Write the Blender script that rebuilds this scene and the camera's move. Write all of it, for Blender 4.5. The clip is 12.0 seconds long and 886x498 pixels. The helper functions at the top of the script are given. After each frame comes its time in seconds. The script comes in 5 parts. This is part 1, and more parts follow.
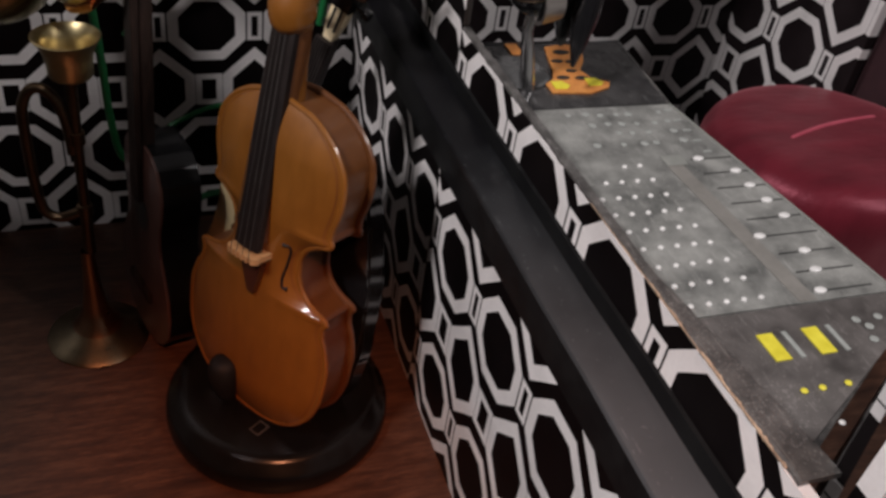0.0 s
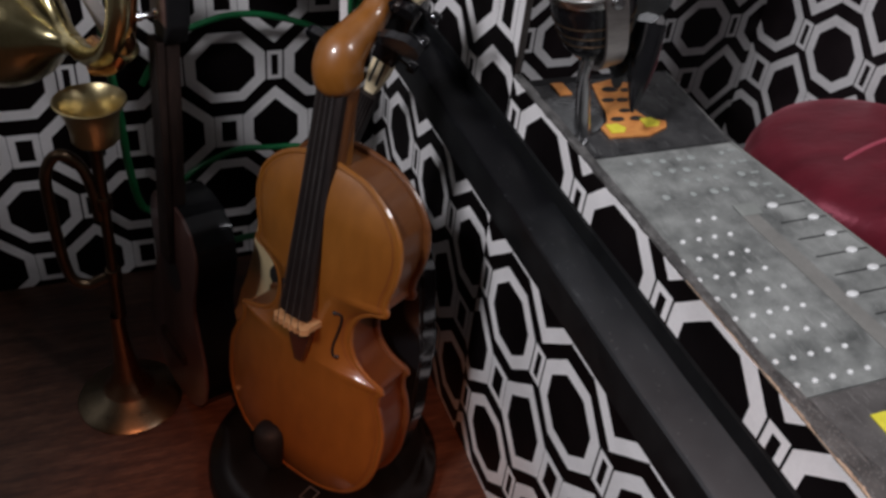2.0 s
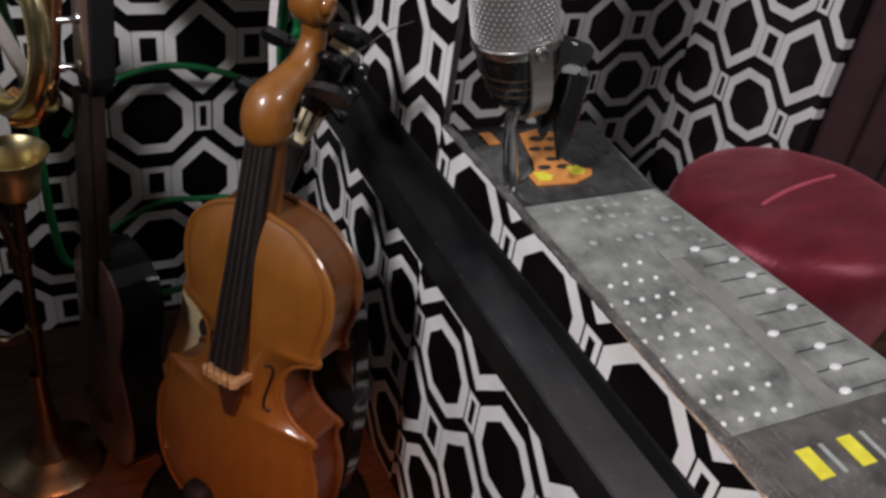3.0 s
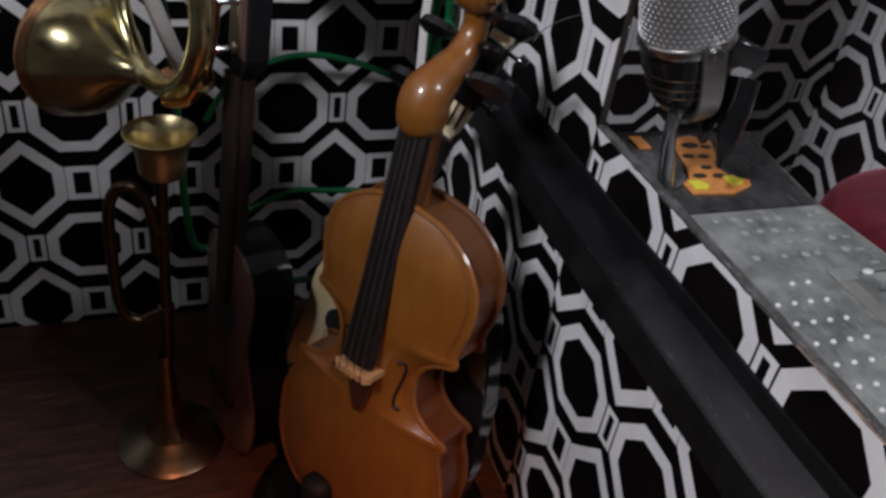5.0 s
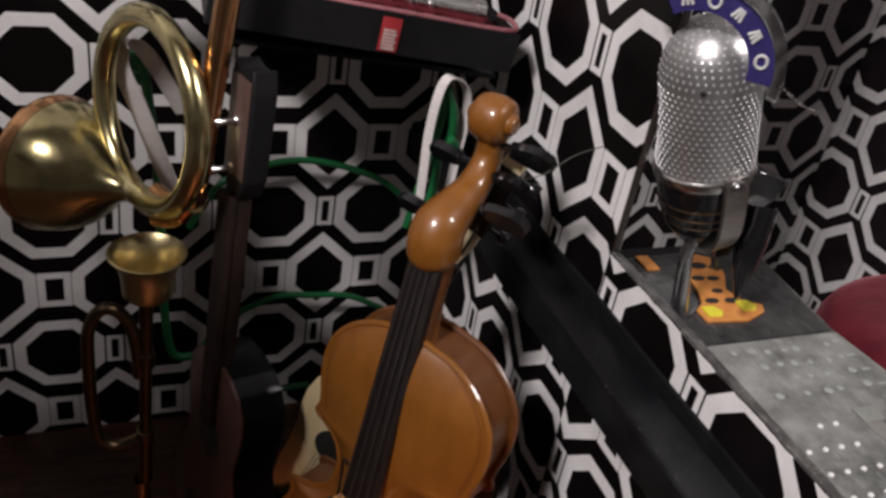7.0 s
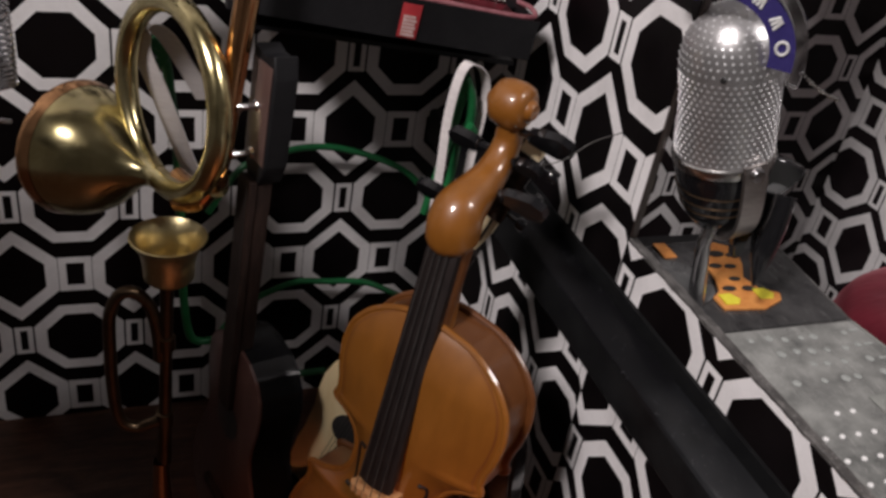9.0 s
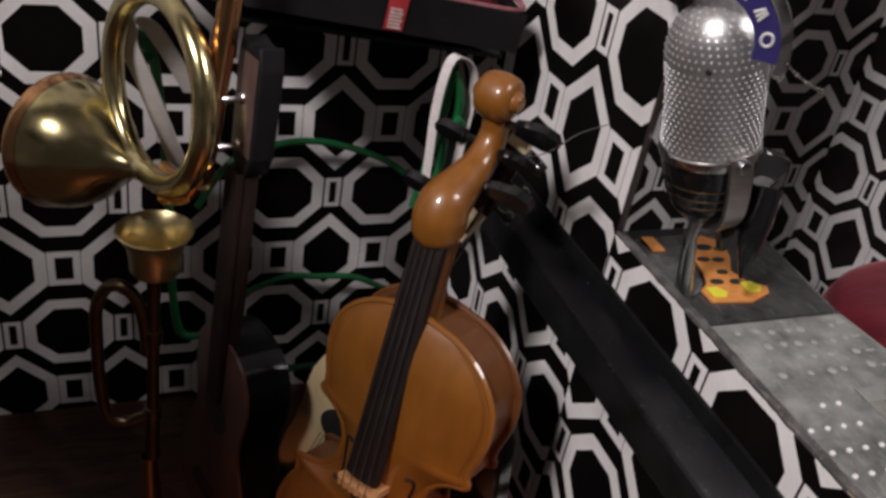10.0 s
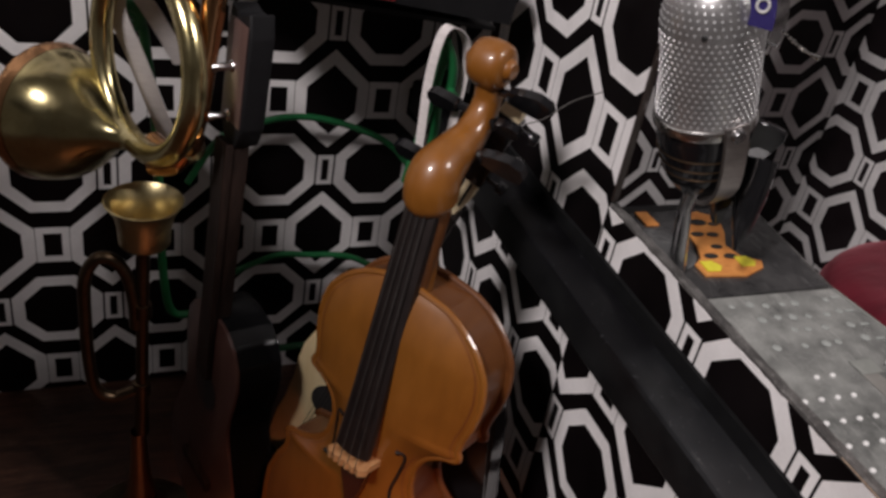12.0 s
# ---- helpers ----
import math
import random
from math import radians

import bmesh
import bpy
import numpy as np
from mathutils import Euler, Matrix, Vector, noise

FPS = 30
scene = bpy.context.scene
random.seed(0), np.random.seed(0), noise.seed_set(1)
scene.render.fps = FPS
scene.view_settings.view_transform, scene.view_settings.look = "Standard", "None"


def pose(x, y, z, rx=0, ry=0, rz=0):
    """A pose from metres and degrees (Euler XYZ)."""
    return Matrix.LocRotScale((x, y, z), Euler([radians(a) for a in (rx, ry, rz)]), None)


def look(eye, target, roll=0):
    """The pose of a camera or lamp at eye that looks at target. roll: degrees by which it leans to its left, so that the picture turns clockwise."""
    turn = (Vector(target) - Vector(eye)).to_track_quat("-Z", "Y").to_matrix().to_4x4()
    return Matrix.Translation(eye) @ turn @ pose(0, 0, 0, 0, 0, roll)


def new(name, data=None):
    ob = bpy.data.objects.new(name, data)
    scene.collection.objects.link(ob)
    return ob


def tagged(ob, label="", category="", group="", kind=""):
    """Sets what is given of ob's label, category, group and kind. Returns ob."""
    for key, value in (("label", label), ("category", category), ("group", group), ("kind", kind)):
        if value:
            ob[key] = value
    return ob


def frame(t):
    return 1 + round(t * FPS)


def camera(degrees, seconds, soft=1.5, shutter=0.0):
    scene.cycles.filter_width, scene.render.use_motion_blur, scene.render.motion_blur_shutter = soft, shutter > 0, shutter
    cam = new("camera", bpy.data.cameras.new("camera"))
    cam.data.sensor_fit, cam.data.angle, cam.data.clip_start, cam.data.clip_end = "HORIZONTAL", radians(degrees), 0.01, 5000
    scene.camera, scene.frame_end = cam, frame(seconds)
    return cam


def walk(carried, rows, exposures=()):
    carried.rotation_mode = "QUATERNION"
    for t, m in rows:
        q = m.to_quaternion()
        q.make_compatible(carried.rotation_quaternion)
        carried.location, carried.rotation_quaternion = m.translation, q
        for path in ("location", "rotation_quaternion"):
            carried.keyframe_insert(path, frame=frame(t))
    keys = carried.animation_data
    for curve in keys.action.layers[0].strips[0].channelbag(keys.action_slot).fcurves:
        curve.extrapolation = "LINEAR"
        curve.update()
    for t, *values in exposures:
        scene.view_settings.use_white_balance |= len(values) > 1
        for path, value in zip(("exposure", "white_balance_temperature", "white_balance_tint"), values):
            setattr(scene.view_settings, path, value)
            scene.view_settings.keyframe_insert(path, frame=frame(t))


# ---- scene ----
cam = camera(53.8, 12.0, soft=3.0)
PATH = [
    (0, (-0.15355, -0.56755, 0.46607), (0.16522, 0.15431, -0.14819), 9.469),
    (0.5, (-0.16934, -0.54510, 0.46411), (0.16203, 0.15899, -0.16394), 9.641),
    (1, (-0.17699, -0.52910, 0.46438), (0.15143, 0.15775, -0.18399), 8.924),
    (1.5, (-0.17277, -0.52332, 0.46444), (0.15157, 0.16033, -0.18935), 7.541),
    (2, (-0.17154, -0.51924, 0.47558), (0.15503, 0.18980, -0.14941), 7.249),
    (2.5, (-0.16845, -0.51766, 0.48519), (0.22248, 0.20378, -0.08639), 8.431),
    (2.7, (-0.16943, -0.52164, 0.48064), (0.22939, 0.19439, -0.09230), 8.789),
    (4.3, (-0.18019, -0.51025, 0.46980), (0.23865, 0.21172, -0.08095), 9.969),
    (4.5, (-0.18661, -0.50866, 0.46906), (0.20291, 0.22765, -0.08423), 9.292),
    (5, (-0.19012, -0.50207, 0.46085), (0.12373, 0.25279, -0.11506), 8.725),
    (5.5, (-0.19261, -0.48677, 0.45735), (0.13049, 0.25914, -0.12507), 10.112),
    (6, (-0.19343, -0.46637, 0.47132), (0.17334, 0.29248, -0.06684), 10.041),
    (6.5, (-0.19829, -0.46311, 0.47554), (0.16828, 0.31296, -0.03763), 9.593),
    (7, (-0.20156, -0.46405, 0.47221), (0.16167, 0.31394, -0.04041), 10.282),
    (7.2, (-0.20402, -0.46442, 0.47113), (0.14996, 0.31367, -0.04778), 9.922),
    (9, (-0.20442, -0.46629, 0.47116), (0.14410, 0.31097, -0.05268), 10.226),
    (9.5, (-0.20420, -0.47051, 0.47076), (0.14500, 0.30681, -0.05253), 10.328),
    (10, (-0.20055, -0.46843, 0.46947), (0.15175, 0.30657, -0.05519), 10.368),
    (10.5, (-0.20219, -0.46896, 0.47016), (0.15399, 0.30274, -0.05674), 10.426),
    (11, (-0.20168, -0.47153, 0.47243), (0.14838, 0.30238, -0.05532), 9.981),
    (11.5, (-0.20103, -0.47313, 0.46594), (0.13890, 0.29911, -0.07081), 9.555),
    (12, (-0.19869, -0.47087, 0.45999), (0.15904, 0.29788, -0.07015), 10.856),
]
# the clip's own drift of brightness and white balance
DRIFT = [
    (0, 0.04, 6500, 13), (0.5, 0.0, 6450, 13), (1.5, -0.14, 6000, 10), (2.0, -0.04, 6000, 10), (2.5, 0.15, 6250, 10), (2.7, 0.15, 6250, 10),
    (4.3, 0.0, 5800, 10), (4.5, -0.05, 5800, 10), (5, -0.25, 5850, 10), (5.5, -0.34, 5900, 10), (6, -0.08, 6050, 10), (6.5, 0.12, 6250, 10),
    (7, 0.17, 6500, 13), (9, 0.12, 6550, 14), (9.5, 0.08, 6550, 14), (12, 0.0, 6550, 14),
]
walk(cam, [(t, look(eye, target, roll)) for t, eye, target, roll in PATH], DRIFT)

# ---------- light ----------
world = bpy.data.worlds.new("room_air")
scene.world = world
world.use_nodes = True
world.node_tree.nodes["Background"].inputs[0].default_value = (1.0, 0.86, 0.80, 1)
world.node_tree.nodes["Background"].inputs[1].default_value = 0.02


def area_lamp(name, eye, target, watts, size, colour):
    data = bpy.data.lights.new(name, "AREA")
    data.energy, data.size, data.color = watts, size, colour
    ob = new(name, data)
    ob.matrix_world = look(eye, target)
    return ob


area_lamp("ceiling_lamp_light", (-0.84, -0.69, 1.20), (-0.05, -0.24, 0.2), 15.0, 0.18, (1.0, 0.94, 0.92))
area_lamp("room_lamp_light", (1.1, -1.3, 1.9), (0.20, -0.20, 0.25), 20.0, 0.45, (1.0, 0.95, 0.93))

spot = bpy.data.lights.new("warm_spot_light", "SPOT")
spot.energy, spot.color, spot.shadow_soft_size = 70.0, (1.0, 0.36, 0.17), 0.03
spot.spot_size, spot.spot_blend = radians(12.0), 0.8
new("warm_spot_light", spot).matrix_world = look((-0.22, -1.28, 1.45), (-0.105, -0.288, 0.045))

# ---------- materials ----------
FLOOR_Z = 0.042
PX, PZ = 0.0635, 0.0945


def nodes_of(name):
    m = bpy.data.materials.new(name)
    m.use_nodes = True
    t = m.node_tree
    return m, t, t.nodes["Principled BSDF"]


def mathn(t, op, a, b=0.0, c=None):
    n = t.nodes.new("ShaderNodeMath")
    n.operation = op
    for i, v in enumerate((a, b) if c is None else (a, b, c)):
        if isinstance(v, (int, float)):
            n.inputs[i].default_value = v
        else:
            t.links.new(v, n.inputs[i])
    return n.outputs[0]


def noise_tex(t, scale, detail=4.0, stretch=(1, 1, 1), rough=0.55):
    pos = t.nodes.new("ShaderNodeNewGeometry").outputs["Position"]
    mp = t.nodes.new("ShaderNodeMapping")
    mp.inputs["Scale"].default_value = stretch
    t.links.new(pos, mp.inputs[0])
    n = t.nodes.new("ShaderNodeTexNoise")
    n.inputs["Scale"].default_value, n.inputs["Detail"].default_value, n.inputs["Roughness"].default_value = scale, detail, rough
    t.links.new(mp.outputs[0], n.inputs["Vector"])
    return n.outputs["Fac"]


def ramp(t, fac, stops):
    r = t.nodes.new("ShaderNodeValToRGB")
    el = r.color_ramp.elements
    while len(el) < len(stops):
        el.new(0.5)
    for e, (p, c) in zip(el, stops):
        e.position, e.color = p, (*c, 1)
    t.links.new(fac, r.inputs[0])
    return r.outputs[0]


def mixc(t, fac, a, b, mode="MIX"):
    n = t.nodes.new("ShaderNodeMix")
    n.data_type, n.blend_type = "RGBA", mode
    for i, v in ((0, fac), (6, a), (7, b)):
        if isinstance(v, (int, float)):
            n.inputs[i].default_value = v
        elif isinstance(v, tuple):
            n.inputs[i].default_value = (*v, 1)
        else:
            t.links.new(v, n.inputs[i])
    return n.outputs[2]


def bump(t, b, height, strength=0.2, dist=0.001):
    n = t.nodes.new("ShaderNodeBump")
    n.inputs["Strength"].default_value, n.inputs["Distance"].default_value = strength, dist
    t.links.new(height, n.inputs["Height"])
    t.links.new(n.outputs[0], b.inputs["Normal"])


def surface(name, c1, c2, rough=0.5, metal=0.0, scale=60.0, coat=0.0, bumpiness=0.15, stretch=(1, 1, 1), rough_var=0.15, fine=600.0):
    """A two-scale procedural surface: blotches and fine grain, with uneven gloss."""
    m, t, b = nodes_of(name)
    big = noise_tex(t, scale, 5.0, stretch)
    small = noise_tex(t, fine, 3.0, stretch)
    f = mathn(t, "ADD", mathn(t, "MULTIPLY", big, 0.7), mathn(t, "MULTIPLY", small, 0.3))
    t.links.new(ramp(t, f, [(0.3, c1), (0.7, c2)]), b.inputs["Base Color"])
    t.links.new(mathn(t, "MULTIPLY_ADD", big, rough_var, rough - rough_var / 2), b.inputs["Roughness"])
    b.inputs["Metallic"].default_value = metal
    b.inputs["Coat Weight"].default_value = coat
    b.inputs["Coat Roughness"].default_value = 0.08
    if bumpiness:
        bump(t, b, f, bumpiness, 0.0006)
    return m


def wallpaper(name, u_axis, v_axis, u0, v0, px=PX, pz=PZ, white_lo=0.61, white_hi=0.78, black=0.004):
    """Glossy printed paper: rings of octagons, hexagons, squares and narrow rectangles on black. u0, v0: a narrow rectangle's middle."""
    m, t, b = nodes_of(name)
    sep = t.nodes.new("ShaderNodeSeparateXYZ")
    t.links.new(t.nodes.new("ShaderNodeNewGeometry").outputs["Position"], sep.inputs[0])
    k = PX / px
    wob = mathn(t, "MULTIPLY_ADD", noise_tex(t, 25.0, 2.0), 0.0012, -0.0006)

    def fold(axis, origin, period):
        v = mathn(t, "ADD", mathn(t, "SUBTRACT", sep.outputs[axis], origin), wob)
        v = mathn(t, "FLOORED_MODULO", v, period)
        v = mathn(t, "ABSOLUTE", mathn(t, "SUBTRACT", v, period / 2))
        return mathn(t, "MULTIPLY", v, 1000.0 * k)

    ax, ay = fold(u_axis, u0, px), fold(v_axis, v0 + pz / 2, pz)
    bx = mathn(t, "SUBTRACT", 500 * PX, ax)
    by = mathn(t, "SUBTRACT", 500 * pz * k, ay)

    def ring(d, width):
        inside = mathn(t, "LESS_THAN", d, 0.0)
        return mathn(t, "MULTIPLY", inside, mathn(t, "GREATER_THAN", d, -width))

    def box_d(x, y, w, h):
        return mathn(t, "MAXIMUM", mathn(t, "SUBTRACT", x, w), mathn(t, "SUBTRACT", y, h))

    octa = mathn(t, "MAXIMUM", box_d(ax, ay, 25.6, 24.6), mathn(t, "SUBTRACT", mathn(t, "MULTIPLY", mathn(t, "ADD", ax, ay), 0.7071), 25.0))
    hexa = mathn(t, "MAXIMUM", mathn(t, "SUBTRACT", bx, 22.2), mathn(t, "SUBTRACT", mathn(t, "ADD", mathn(t, "MULTIPLY", bx, 0.678), mathn(t, "MULTIPLY", by, 0.735)), 23.3))
    white = ring(octa, 6.9)
    for r in (ring(hexa, 6.9), ring(box_d(bx, ay, 5.0, 10.2), 2.9), ring(box_d(ax, by, 9.2, 12.0), 4.2)):
        white = mathn(t, "MAXIMUM", white, r)
    stain = noise_tex(t, 30.0, 6.0)
    grain = noise_tex(t, 500.0, 2.0)
    light = ramp(t, mathn(t, "ADD", mathn(t, "MULTIPLY", stain, 0.8), mathn(t, "MULTIPLY", grain, 0.2)), [(0.3, (white_lo, white_lo * 0.975, white_lo * 0.97)), (0.6, (white_hi, white_hi * 0.98, white_hi * 0.98))])
    dark = ramp(t, stain, [(0.3, (black * 0.65, black * 0.45, black * 0.52)), (0.7, (black * 1.4, black * 1.05, black * 1.15))])
    t.links.new(mixc(t, white, dark, light), b.inputs["Base Color"])
    t.links.new(mathn(t, "MULTIPLY_ADD", stain, 0.2, 0.32), b.inputs["Roughness"])
    b.inputs["Specular IOR Level"].default_value = 0.12
    bump(t, b, mathn(t, "ADD", noise_tex(t, 45.0, 3.0), mathn(t, "MULTIPLY", white, 0.08)), 0.12, 0.002)
    return m


def scuffed(name, c1, c2, speck, rough=0.4, scale=45.0, amount=0.62, gloss_var=0.3, stretch=(1, 1, 1)):
    """A printed or painted sheet with cloudy wear, thin scratches and pale specks, and patchy gloss."""
    m, t, b = nodes_of(name)
    cloud = noise_tex(t, scale, 5.0, (1, 1, 1), 0.6)
    wear = noise_tex(t, scale * 0.45, 3.0)
    fleck = noise_tex(t, 1100.0, 2.0, stretch)
    scratch = noise_tex(t, 90.0, 3.0, (9.0, 0.9, 1.0))
    f = mathn(t, "ADD", mathn(t, "MULTIPLY", cloud, 0.6), mathn(t, "MULTIPLY", wear, 0.4))
    base = ramp(t, f, [(0.36, c1), (0.62, c2)])
    worn = mathn(t, "MULTIPLY", mathn(t, "GREATER_THAN", mathn(t, "ADD", fleck, mathn(t, "MULTIPLY", wear, 0.25)), amount + 0.19), 0.45)
    line = mathn(t, "MULTIPLY", mathn(t, "GREATER_THAN", scratch, 0.64), 0.3)
    t.links.new(mixc(t, mathn(t, "MAXIMUM", worn, line), base, speck), b.inputs["Base Color"])
    t.links.new(mathn(t, "MULTIPLY_ADD", wear, gloss_var, rough - gloss_var / 2), b.inputs["Roughness"])
    bump(t, b, mathn(t, "ADD", cloud, mathn(t, "MULTIPLY", fleck, 0.4)), 0.25, 0.0006)
    return m


def sheen_rail():
    """Black plastic with rubbed streaks; far shade and near sheen put into the colour."""
    m, t, b = nodes_of("black rail with painted sheen")
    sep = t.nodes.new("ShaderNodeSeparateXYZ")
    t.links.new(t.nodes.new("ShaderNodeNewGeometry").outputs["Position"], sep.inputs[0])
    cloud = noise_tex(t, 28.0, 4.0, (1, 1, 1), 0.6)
    sheen_y = mathn(t, "MULTIPLY_ADD", sep.outputs[1], -4.2, -1.05)
    f = mathn(t, "ADD", sheen_y, mathn(t, "MULTIPLY_ADD", cloud, 0.5, -0.25))
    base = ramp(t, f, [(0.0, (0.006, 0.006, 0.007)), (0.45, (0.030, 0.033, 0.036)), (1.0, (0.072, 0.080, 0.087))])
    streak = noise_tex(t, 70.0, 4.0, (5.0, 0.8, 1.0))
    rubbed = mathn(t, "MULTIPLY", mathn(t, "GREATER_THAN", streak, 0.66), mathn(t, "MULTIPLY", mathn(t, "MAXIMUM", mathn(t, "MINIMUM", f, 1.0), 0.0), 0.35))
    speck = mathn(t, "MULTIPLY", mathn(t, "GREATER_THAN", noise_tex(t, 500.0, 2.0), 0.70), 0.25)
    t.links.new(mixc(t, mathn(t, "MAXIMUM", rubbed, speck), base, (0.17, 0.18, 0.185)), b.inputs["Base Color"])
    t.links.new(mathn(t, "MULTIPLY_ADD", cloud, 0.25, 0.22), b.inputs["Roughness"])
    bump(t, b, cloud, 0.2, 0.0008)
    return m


def wood_floor():
    m, t, b = nodes_of("laminate wood")
    fib = noise_tex(t, 26.0, 7.0, (1.0, 7.0, 1.0), 0.65)
    fine = noise_tex(t, 160.0, 4.0, (1.0, 9.0, 1.0))
    f = mathn(t, "ADD", mathn(t, "MULTIPLY", fib, 0.65), mathn(t, "MULTIPLY", fine, 0.35))
    t.links.new(ramp(t, f, [(0.34, (0.022, 0.009, 0.006)), (0.5, (0.060, 0.025, 0.0145)), (0.66, (0.125, 0.060, 0.036))]), b.inputs["Base Color"])
    t.links.new(mathn(t, "MULTIPLY_ADD", fib, 0.2, 0.32), b.inputs["Roughness"])
    bump(t, b, f, 0.15, 0.0006)
    return m


def varnish(name, c1, c2, c3, stretch=(6, 6, 1), rough=0.20, coat=0.8):
    m, t, b = nodes_of(name)
    g = noise_tex(t, 45.0, 6.0, stretch, 0.6)
    blotch = noise_tex(t, 30.0, 3.0)
    f = mathn(t, "ADD", mathn(t, "MULTIPLY", g, 0.5), mathn(t, "MULTIPLY", blotch, 0.5))
    t.links.new(ramp(t, f, [(0.3, c1), (0.5, c2), (0.7, c3)]), b.inputs["Base Color"])
    b.inputs["Roughness"].default_value = 0.42
    b.inputs["Coat Weight"].default_value = coat
    t.links.new(mathn(t, "MULTIPLY_ADD", blotch, 0.12, rough - 0.14), b.inputs["Coat Roughness"])
    bump(t, b, f, 0.06, 0.0006)
    return m


M_BACK = wallpaper("wallpaper back", 0, 2, -0.0700, 0.2000)
M_FARBACK = wallpaper("wallpaper back beyond", 0, 2, 0.2945, 0.2030, 0.0600, 0.0920, 0.56, 0.72, 0.012)
M_PART = wallpaper("wallpaper partition", 1, 2, -0.2712, 0.1745, 0.0656, 0.0950)
M_RIGHT = wallpaper("wallpaper right", 1, 2, -0.0488, 0.2175, 0.0655, 0.0950, 0.56, 0.72, 0.013)
M_PARTHIGH = wallpaper("wallpaper partition upper sheet", 1, 2, -0.2795, 0.1745)
# same paper with dimming put into its whites, as the lamp overlights this panel
M_TOP = wallpaper("wallpaper counter end dimmed", 0, 2, 0.0800, 0.2700, 0.0535, PZ * 0.0535 / PX, 0.34, 0.46)
M_PILLAR = wallpaper("wallpaper front pillar", 0, 2, 0.0022, 0.3090)
M_FLOOR = wood_floor()
M_ROOM = surface("dim room paint", (0.16, 0.15, 0.145), (0.22, 0.21, 0.20), 0.8, scale=4.0)
M_BLACKTRIM = surface("black plastic", (0.006, 0.006, 0.007), (0.015, 0.015, 0.016), 0.40, scale=35.0, bumpiness=0.1)
M_RAILTOP = sheen_rail()
# lighter copy of the satin: the fold's highlight is put into its colour
M_CREASE = surface("lit satin crease", (0.34, 0.05, 0.08), (0.46, 0.09, 0.13), 0.4)
M_RAIL = surface("worn black rail plastic", (0.003, 0.003, 0.0035), (0.010, 0.0105, 0.011), 0.38, scale=50.0, bumpiness=0.25, rough_var=0.3)
M_BOARD = scuffed("scuffed grey board", (0.026, 0.025, 0.025), (0.105, 0.101, 0.097), (0.26, 0.25, 0.24), 0.42, 130.0, 0.56)
M_CHIP = surface("raw chipboard edge", (0.18, 0.12, 0.08), (0.48, 0.36, 0.25), 0.8, scale=180.0, bumpiness=0.6)
M_VTOP = varnish("honey varnish spruce", (0.155, 0.052, 0.0055), (0.195, 0.069, 0.008), (0.235, 0.086, 0.0115), (3, 3, 1), rough=0.15, coat=0.7)
M_VRIB = varnish("red brown varnish maple", (0.078, 0.024, 0.006), (0.102, 0.034, 0.008), (0.128, 0.045, 0.011), (1, 1, 9), 0.30, 0.4)
M_PURFLE = surface("dark purfling", (0.12, 0.038, 0.010), (0.17, 0.056, 0.016), 0.3)
M_EBONY = surface("ebony stained wood", (0.007, 0.005, 0.005), (0.017, 0.012, 0.011), 0.50, scale=80.0, stretch=(5, 5, 1))
M_EBONY.node_tree.nodes["Principled BSDF"].inputs["Specular IOR Level"].default_value = 0.25
M_NECKDARK = surface("dark stained fretboard", (0.010, 0.006, 0.005), (0.030, 0.017, 0.013), 0.62, scale=80.0, stretch=(5, 5, 1))
M_MATTBLACK = surface("matt black rubber", (0.005, 0.005, 0.006), (0.011, 0.011, 0.012), 0.60, scale=60.0)
M_BASE = surface("black satin lacquer", (0.003, 0.003, 0.0035), (0.007, 0.007, 0.0075), 0.24, scale=40.0, bumpiness=0.02)
M_BASE.node_tree.nodes["Principled BSDF"].inputs["Specular IOR Level"].default_value = 0.3
M_TAIL = surface("dark red varnish", (0.034, 0.010, 0.006), (0.066, 0.020, 0.011), 0.3, coat=0.5)
M_BRIDGE = surface("pale maple", (0.30, 0.165, 0.075), (0.44, 0.27, 0.125), 0.5, scale=200.0)
M_STRIP = surface("dark brown satin strip", (0.020, 0.014, 0.012), (0.045, 0.034, 0.030), 0.30, scale=60.0)
M_HEADWOOD = varnish("pinkish brown headstock veneer", (0.058, 0.033, 0.029), (0.085, 0.050, 0.044), (0.115, 0.072, 0.063), rough=0.28, coat=0.5)
M_DUSTY = surface("dusty pink velvet edge", (0.20, 0.055, 0.070), (0.36, 0.15, 0.165), 0.75, scale=150.0, bumpiness=0.4)
M_SMOKE = surface("smoky scratched plastic", (0.075, 0.077, 0.078), (0.135, 0.138, 0.138), 0.18, scale=120.0, coat=0.5)
M_GLOSSBLACK = surface("gloss black lacquer", (0.004, 0.004, 0.005), (0.010, 0.010, 0.011), 0.16, scale=40.0, coat=0.6, bumpiness=0.02)
M_STRING = surface("dull steel string", (0.06, 0.055, 0.052), (0.12, 0.115, 0.11), 0.5, 0.8)
M_BRASS = surface("aged brass", (0.50, 0.41, 0.18), (0.82, 0.72, 0.41), 0.21, 1.0, scale=48.0, bumpiness=0.05, rough_var=0.30)
M_BRASSDULL = surface("dull brass", (0.46, 0.37, 0.19), (0.66, 0.56, 0.32), 0.33, 1.0, scale=50.0, bumpiness=0.05, rough_var=0.16)
M_BELLDULL = surface("grey tarnished brass", (0.17, 0.135, 0.090), (0.31, 0.25, 0.16), 0.30, 1.0, scale=60.0, bumpiness=0.06, rough_var=0.2)
M_THROAT = surface("dull coppery brass", (0.20, 0.11, 0.065), (0.34, 0.20, 0.12), 0.30, 1.0, scale=45.0, bumpiness=0.05, rough_var=0.2)
